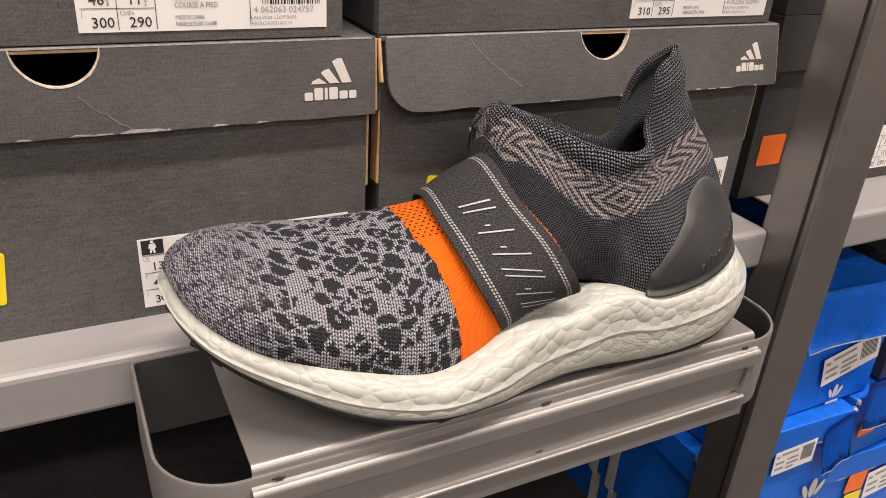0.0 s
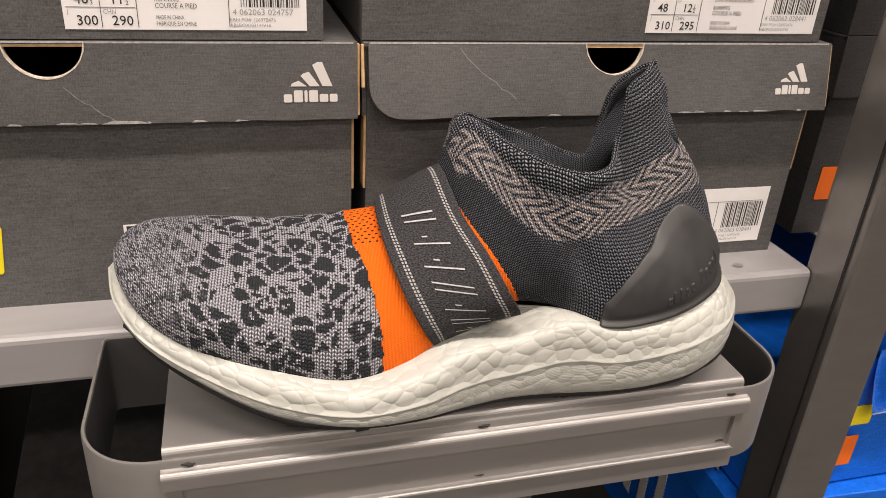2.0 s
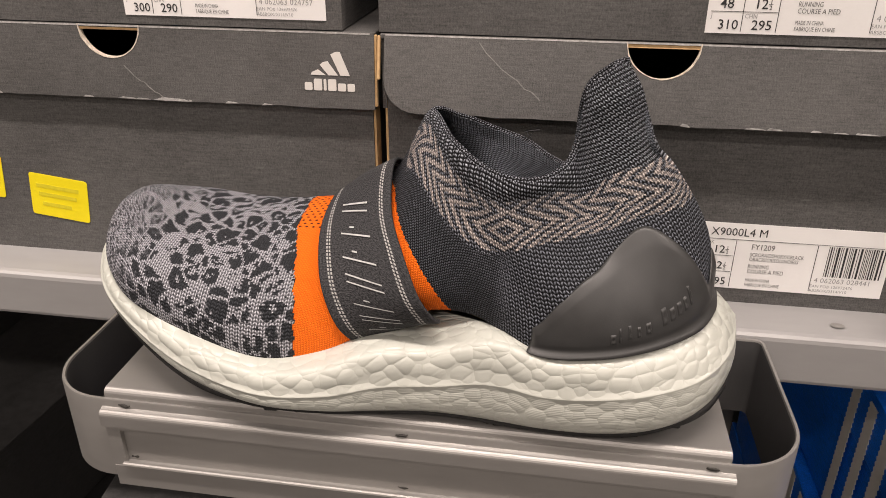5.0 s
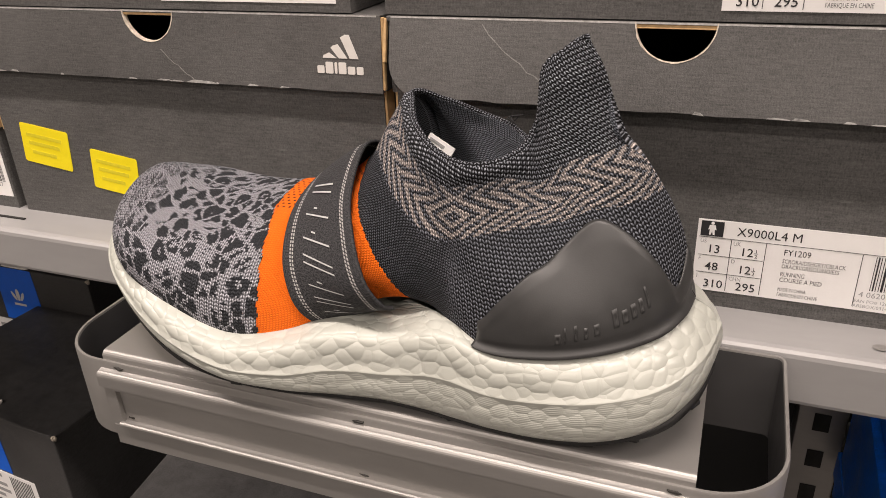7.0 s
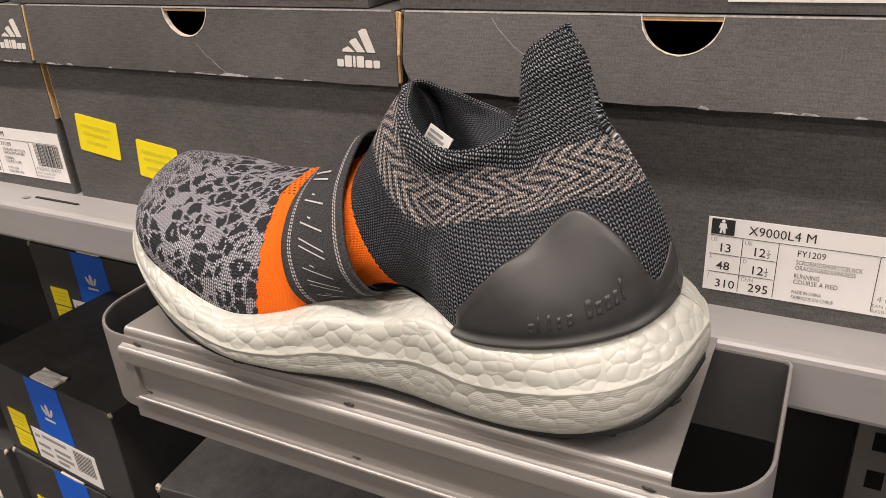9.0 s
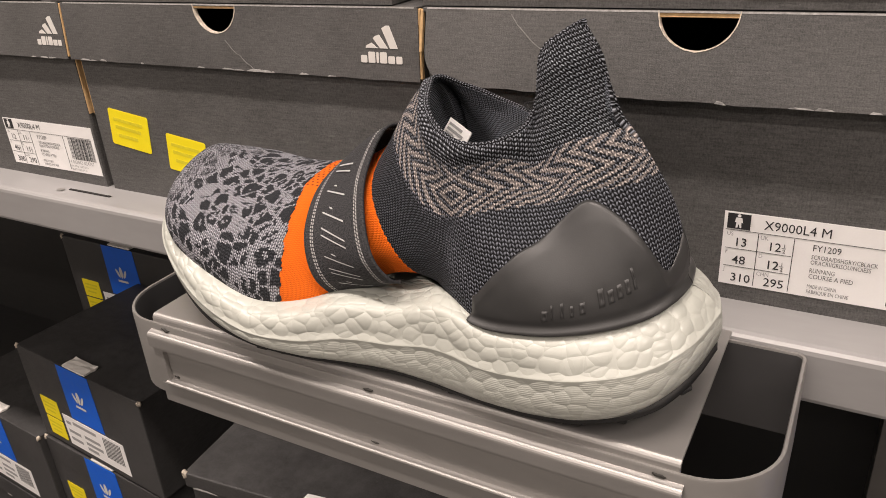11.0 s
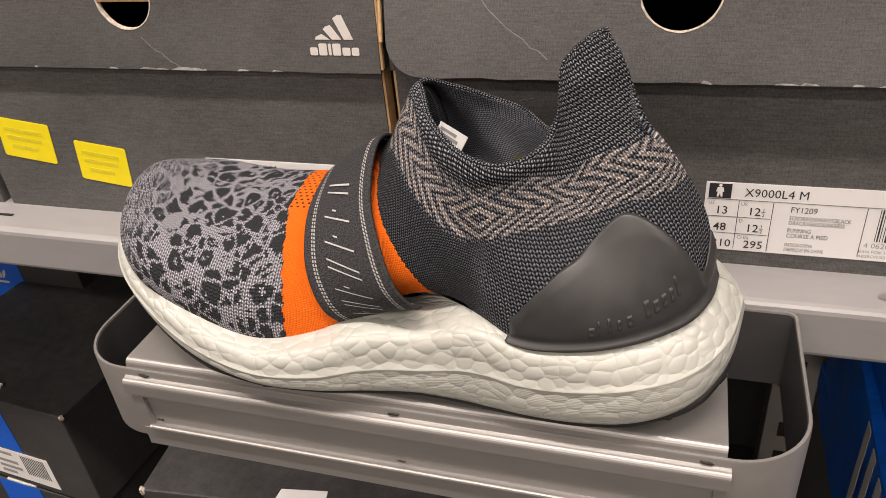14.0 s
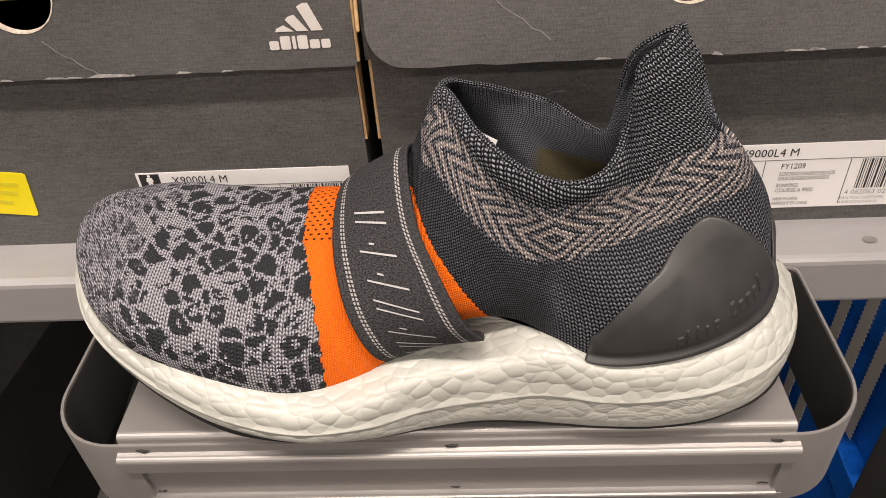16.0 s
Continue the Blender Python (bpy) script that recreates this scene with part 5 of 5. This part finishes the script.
def around(near, far):
    return np.concatenate([spline(near, th), spline(far, th)[::-1][1:-1]])


sx = np.array(SOLE_XY)
fx = np.stack([sx[:, 0], SOLE_FAR_Y], -1)
bn = np.array(NEAR_BASE)
bf = bn.copy()
bf[:, 1] = FAR_BASE_Y
outer = around(sx, fx)
inner = around(bn, bf)
low = around(SOLE_LOW, SOLE_LOW)[:, 0]
n = len(outer)
ring_in = inner[:, :2] + (np.array([[.21, .392]]) - inner[:, :2]) * 0.35
topz = inner[:, 2] - 0.0075 * np.exp(-((inner[:, 0] - 0.238) / 0.017) ** 2)
hw = topz - low
out_dir = outer - np.array([[.21, .392]])
tang = np.roll(outer, -1, 0) - np.roll(outer, 1, 0)
nor = np.stack([tang[:, 1], -tang[:, 0]], -1)
nor /= np.linalg.norm(nor, axis=1, keepdims=True)
nor *= np.sign((nor * out_dir).sum(1))[:, None]
heelness = np.clip((outer[:, 0] - 0.30) / 0.05, 0, 1)
rows = []
rows.append(np.column_stack([ring_in, topz - 0.004]))
for f in (0.0, 0.25, 0.5, 0.75):
    xy = inner[:, :2] * (1 - f) + (outer - nor * (0.0022 + 0.0075 * heelness)[:, None]) * f
    rows.append(np.column_stack([xy, topz + 0.0008 * (1 - f) - 0.0012 * f]))
for f, bulge in ((1.0, -0.0014), (0.94, -0.0004), (0.86, 0.0004), (0.76, 0.0009), (0.66, 0.0011), (0.58, 0.0012), (0.505, 0.0019), (0.475, 0.0021), (0.44, 0.0018), (0.39, 0.0018), (0.30, 0.0019), (0.2, 0.0017), (0.1, 0.0010), (0.03, -0.0006), (0.0, -0.0030)):
    fr = 0.48 + 0.14 * np.clip((outer[:, 0] - 0.20) / 0.13, 0, 1)
    f = f * fr / 0.475 if f < 0.475 else 1 - (1 - f) * (1 - fr) / 0.525
    lean = -0.0075 * heelness * np.clip((f - 0.45) / 0.55, 0, 1) ** 1.6
    rows.append(np.column_stack([outer + nor * (bulge + lean)[:, None], low + (hw - 0.0016) * f]))
rows.append(np.column_stack([outer - nor * 0.02, low + 0.0005]))
R = np.stack(rows, 1)
R = np.concatenate([R, R[:1]], 0)
alen = np.concatenate([[0], np.cumsum(np.linalg.norm(np.diff(np.concatenate([outer, outer[:1]]), axis=0), axis=1))])
hlen = np.concatenate([np.zeros((n + 1, 1)), np.cumsum(np.linalg.norm(np.diff(R, axis=1), axis=-1), 1)], 1)
ridge_at = hlen[:, 12:13]
sole_me = grid_mesh("midsole", R, {"UVMap": np.stack([np.repeat(alen[:, None], R.shape[1], 1), ridge_at - hlen], -1)}, [M_FOAM], None, flip=True)
bmx = bmesh.new()
bmx.from_mesh(sole_me)
bmesh.ops.remove_doubles(bmx, verts=bmx.verts[:], dist=1e-5)
bmesh.ops.recalc_face_normals(bmx, faces=bmx.faces[:])
bmx.to_mesh(sole_me)
bmx.free()
midsole = spart("midsole", sole_me, "white pebbled foam midsole")

# black outsole with small lugs
ob_rows = []
# the rubber is tucked under along the sides and shows at the toe and the back of the heel
peek = np.clip((0.175 - outer[:, 0]) / 0.03, 0, 1) + np.clip((outer[:, 0] - 0.335) / 0.015, 0, 1)
for off, dz in ((-0.0032, 0.0024), (-0.0016, 0.0016), (-0.0014, -0.0012), (-0.0040, -0.0030), (-0.03, -0.0035)):
    ob_rows.append(np.column_stack([outer + nor * (off + 0.0024 * peek)[:, None], low + dz]))
Q = np.stack(ob_rows, 1)
Q = np.concatenate([Q, Q[:1]], 0)
outsole = spart("outsole", grid_mesh("outsole", Q, {}, [M_OUTSOLE], None, flip=True), "thin black rubber outsole")
lug = bmesh.new()
box_bm(-0.0035, 0.0035, -0.0025, 0.0025, -0.0016, 0.0016, bm=lug)
bmesh.ops.bevel(lug, geom=lug.edges[:], offset=0.0008, segments=1, affect="EDGES")
lug_me = mesh_of(lug, "lug")
lug_me.materials.append(M_OUTSOLE)
rl = random.Random(8)
for k in range(0, n, 7):
    if rl.random() < 0.35:
        continue
    o = new("lug", lug_me)
    o.parent = outsole
    c = outer[k] - nor[k] * (rl.uniform(0.006, 0.009) - 0.0050 * peek[k])
    o.matrix_basis = Matrix.Translation((c[0], c[1], max(low[k] - 0.0030, TZ + 0.0013))) @ Matrix.Rotation(math.atan2(nor[k][1], nor[k][0]) + math.pi / 2 + rl.uniform(-0.4, 0.4), 4, "Z") @ Matrix.Diagonal((rl.uniform(0.7, 1.2), 1, 0.8, 1))

# insole and tongue label inside the opening
ib = bmesh.new()
vs_ = [ib.verts.new((p[0], p[1], 1.086 + 0.010 * max(0, (p[0] - 0.30) / 0.05))) for p in (inner[:, :2] + (np.array([[.21, .392]]) - inner[:, :2]) * 0.16)[::6] if p[0] > 0.225]
ib.faces.new(vs_)
spart("insole", mesh_of(ib, "insole"), "brown printed insole", None, M_INSOLE).data.materials.append(M_INSOLE)
tl = plate_bm([(-0.0085, -0.005), (0.0085, -0.005), (0.0085, 0.005), (-0.0085, 0.005)], 0, 0.0006)
tongue_label = spart("tongue_label", mesh_of(tl, "tongue_label"), "small white size tag inside", None, M_LABEL)
tongue_label.data.materials.append(M_LABEL)
tongue_label.matrix_basis = SHI @ pose(0.2400, 0.4075, 1.1335, -25, 20, -20) @ Matrix.Diagonal((0.85, 1, 0.85, 1))

for k, (wd, zz) in enumerate(((0.010, 0.0018), (0.012, -0.0008), (0.007, -0.0032))):
    part("printed_bar", plate_bm([(-0.007, zz), (-0.007 + wd, zz), (-0.007 + wd, zz + 0.0014), (-0.007, zz + 0.0014)], -0.0003, 0.0001), M_INK_GREY, tongue_label)

# loose threads at the collar
for tx, ty, tz, sd in ((0.268, 0.4215, 1.1425, 1), (0.272, 0.4205, 1.1415, 2), (0.2695, 0.4215, 1.142, 3)):
    cu = bpy.data.curves.new("loose_thread", "CURVE")
    cu.dimensions, cu.bevel_depth, cu.bevel_resolution = "3D", 0.00022, 1
    sp = cu.splines.new("POLY")
    sp.points.add(9)
    for i in range(10):
        f = i / 9
        d = noise.noise_vector(Vector((f * 2.2, sd * 3.7, 0.5)))
        sp.points[i].co = (tx + 0.006 * d.x * f + (0.003 if sd != 2 else -0.004) * f, ty - 0.001 + 0.004 * d.y * f, tz + 0.0055 * f + 0.004 * d.z * f * (1 - f), 1)
    tmp = bpy.data.objects.new("loose_thread", cu)
    me = bpy.data.meshes.new_from_object(tmp)
    bpy.data.objects.remove(tmp)
    me.materials.clear()
    me.materials.append(M_RIM)
    spart("loose_thread", me, "short black loose thread")
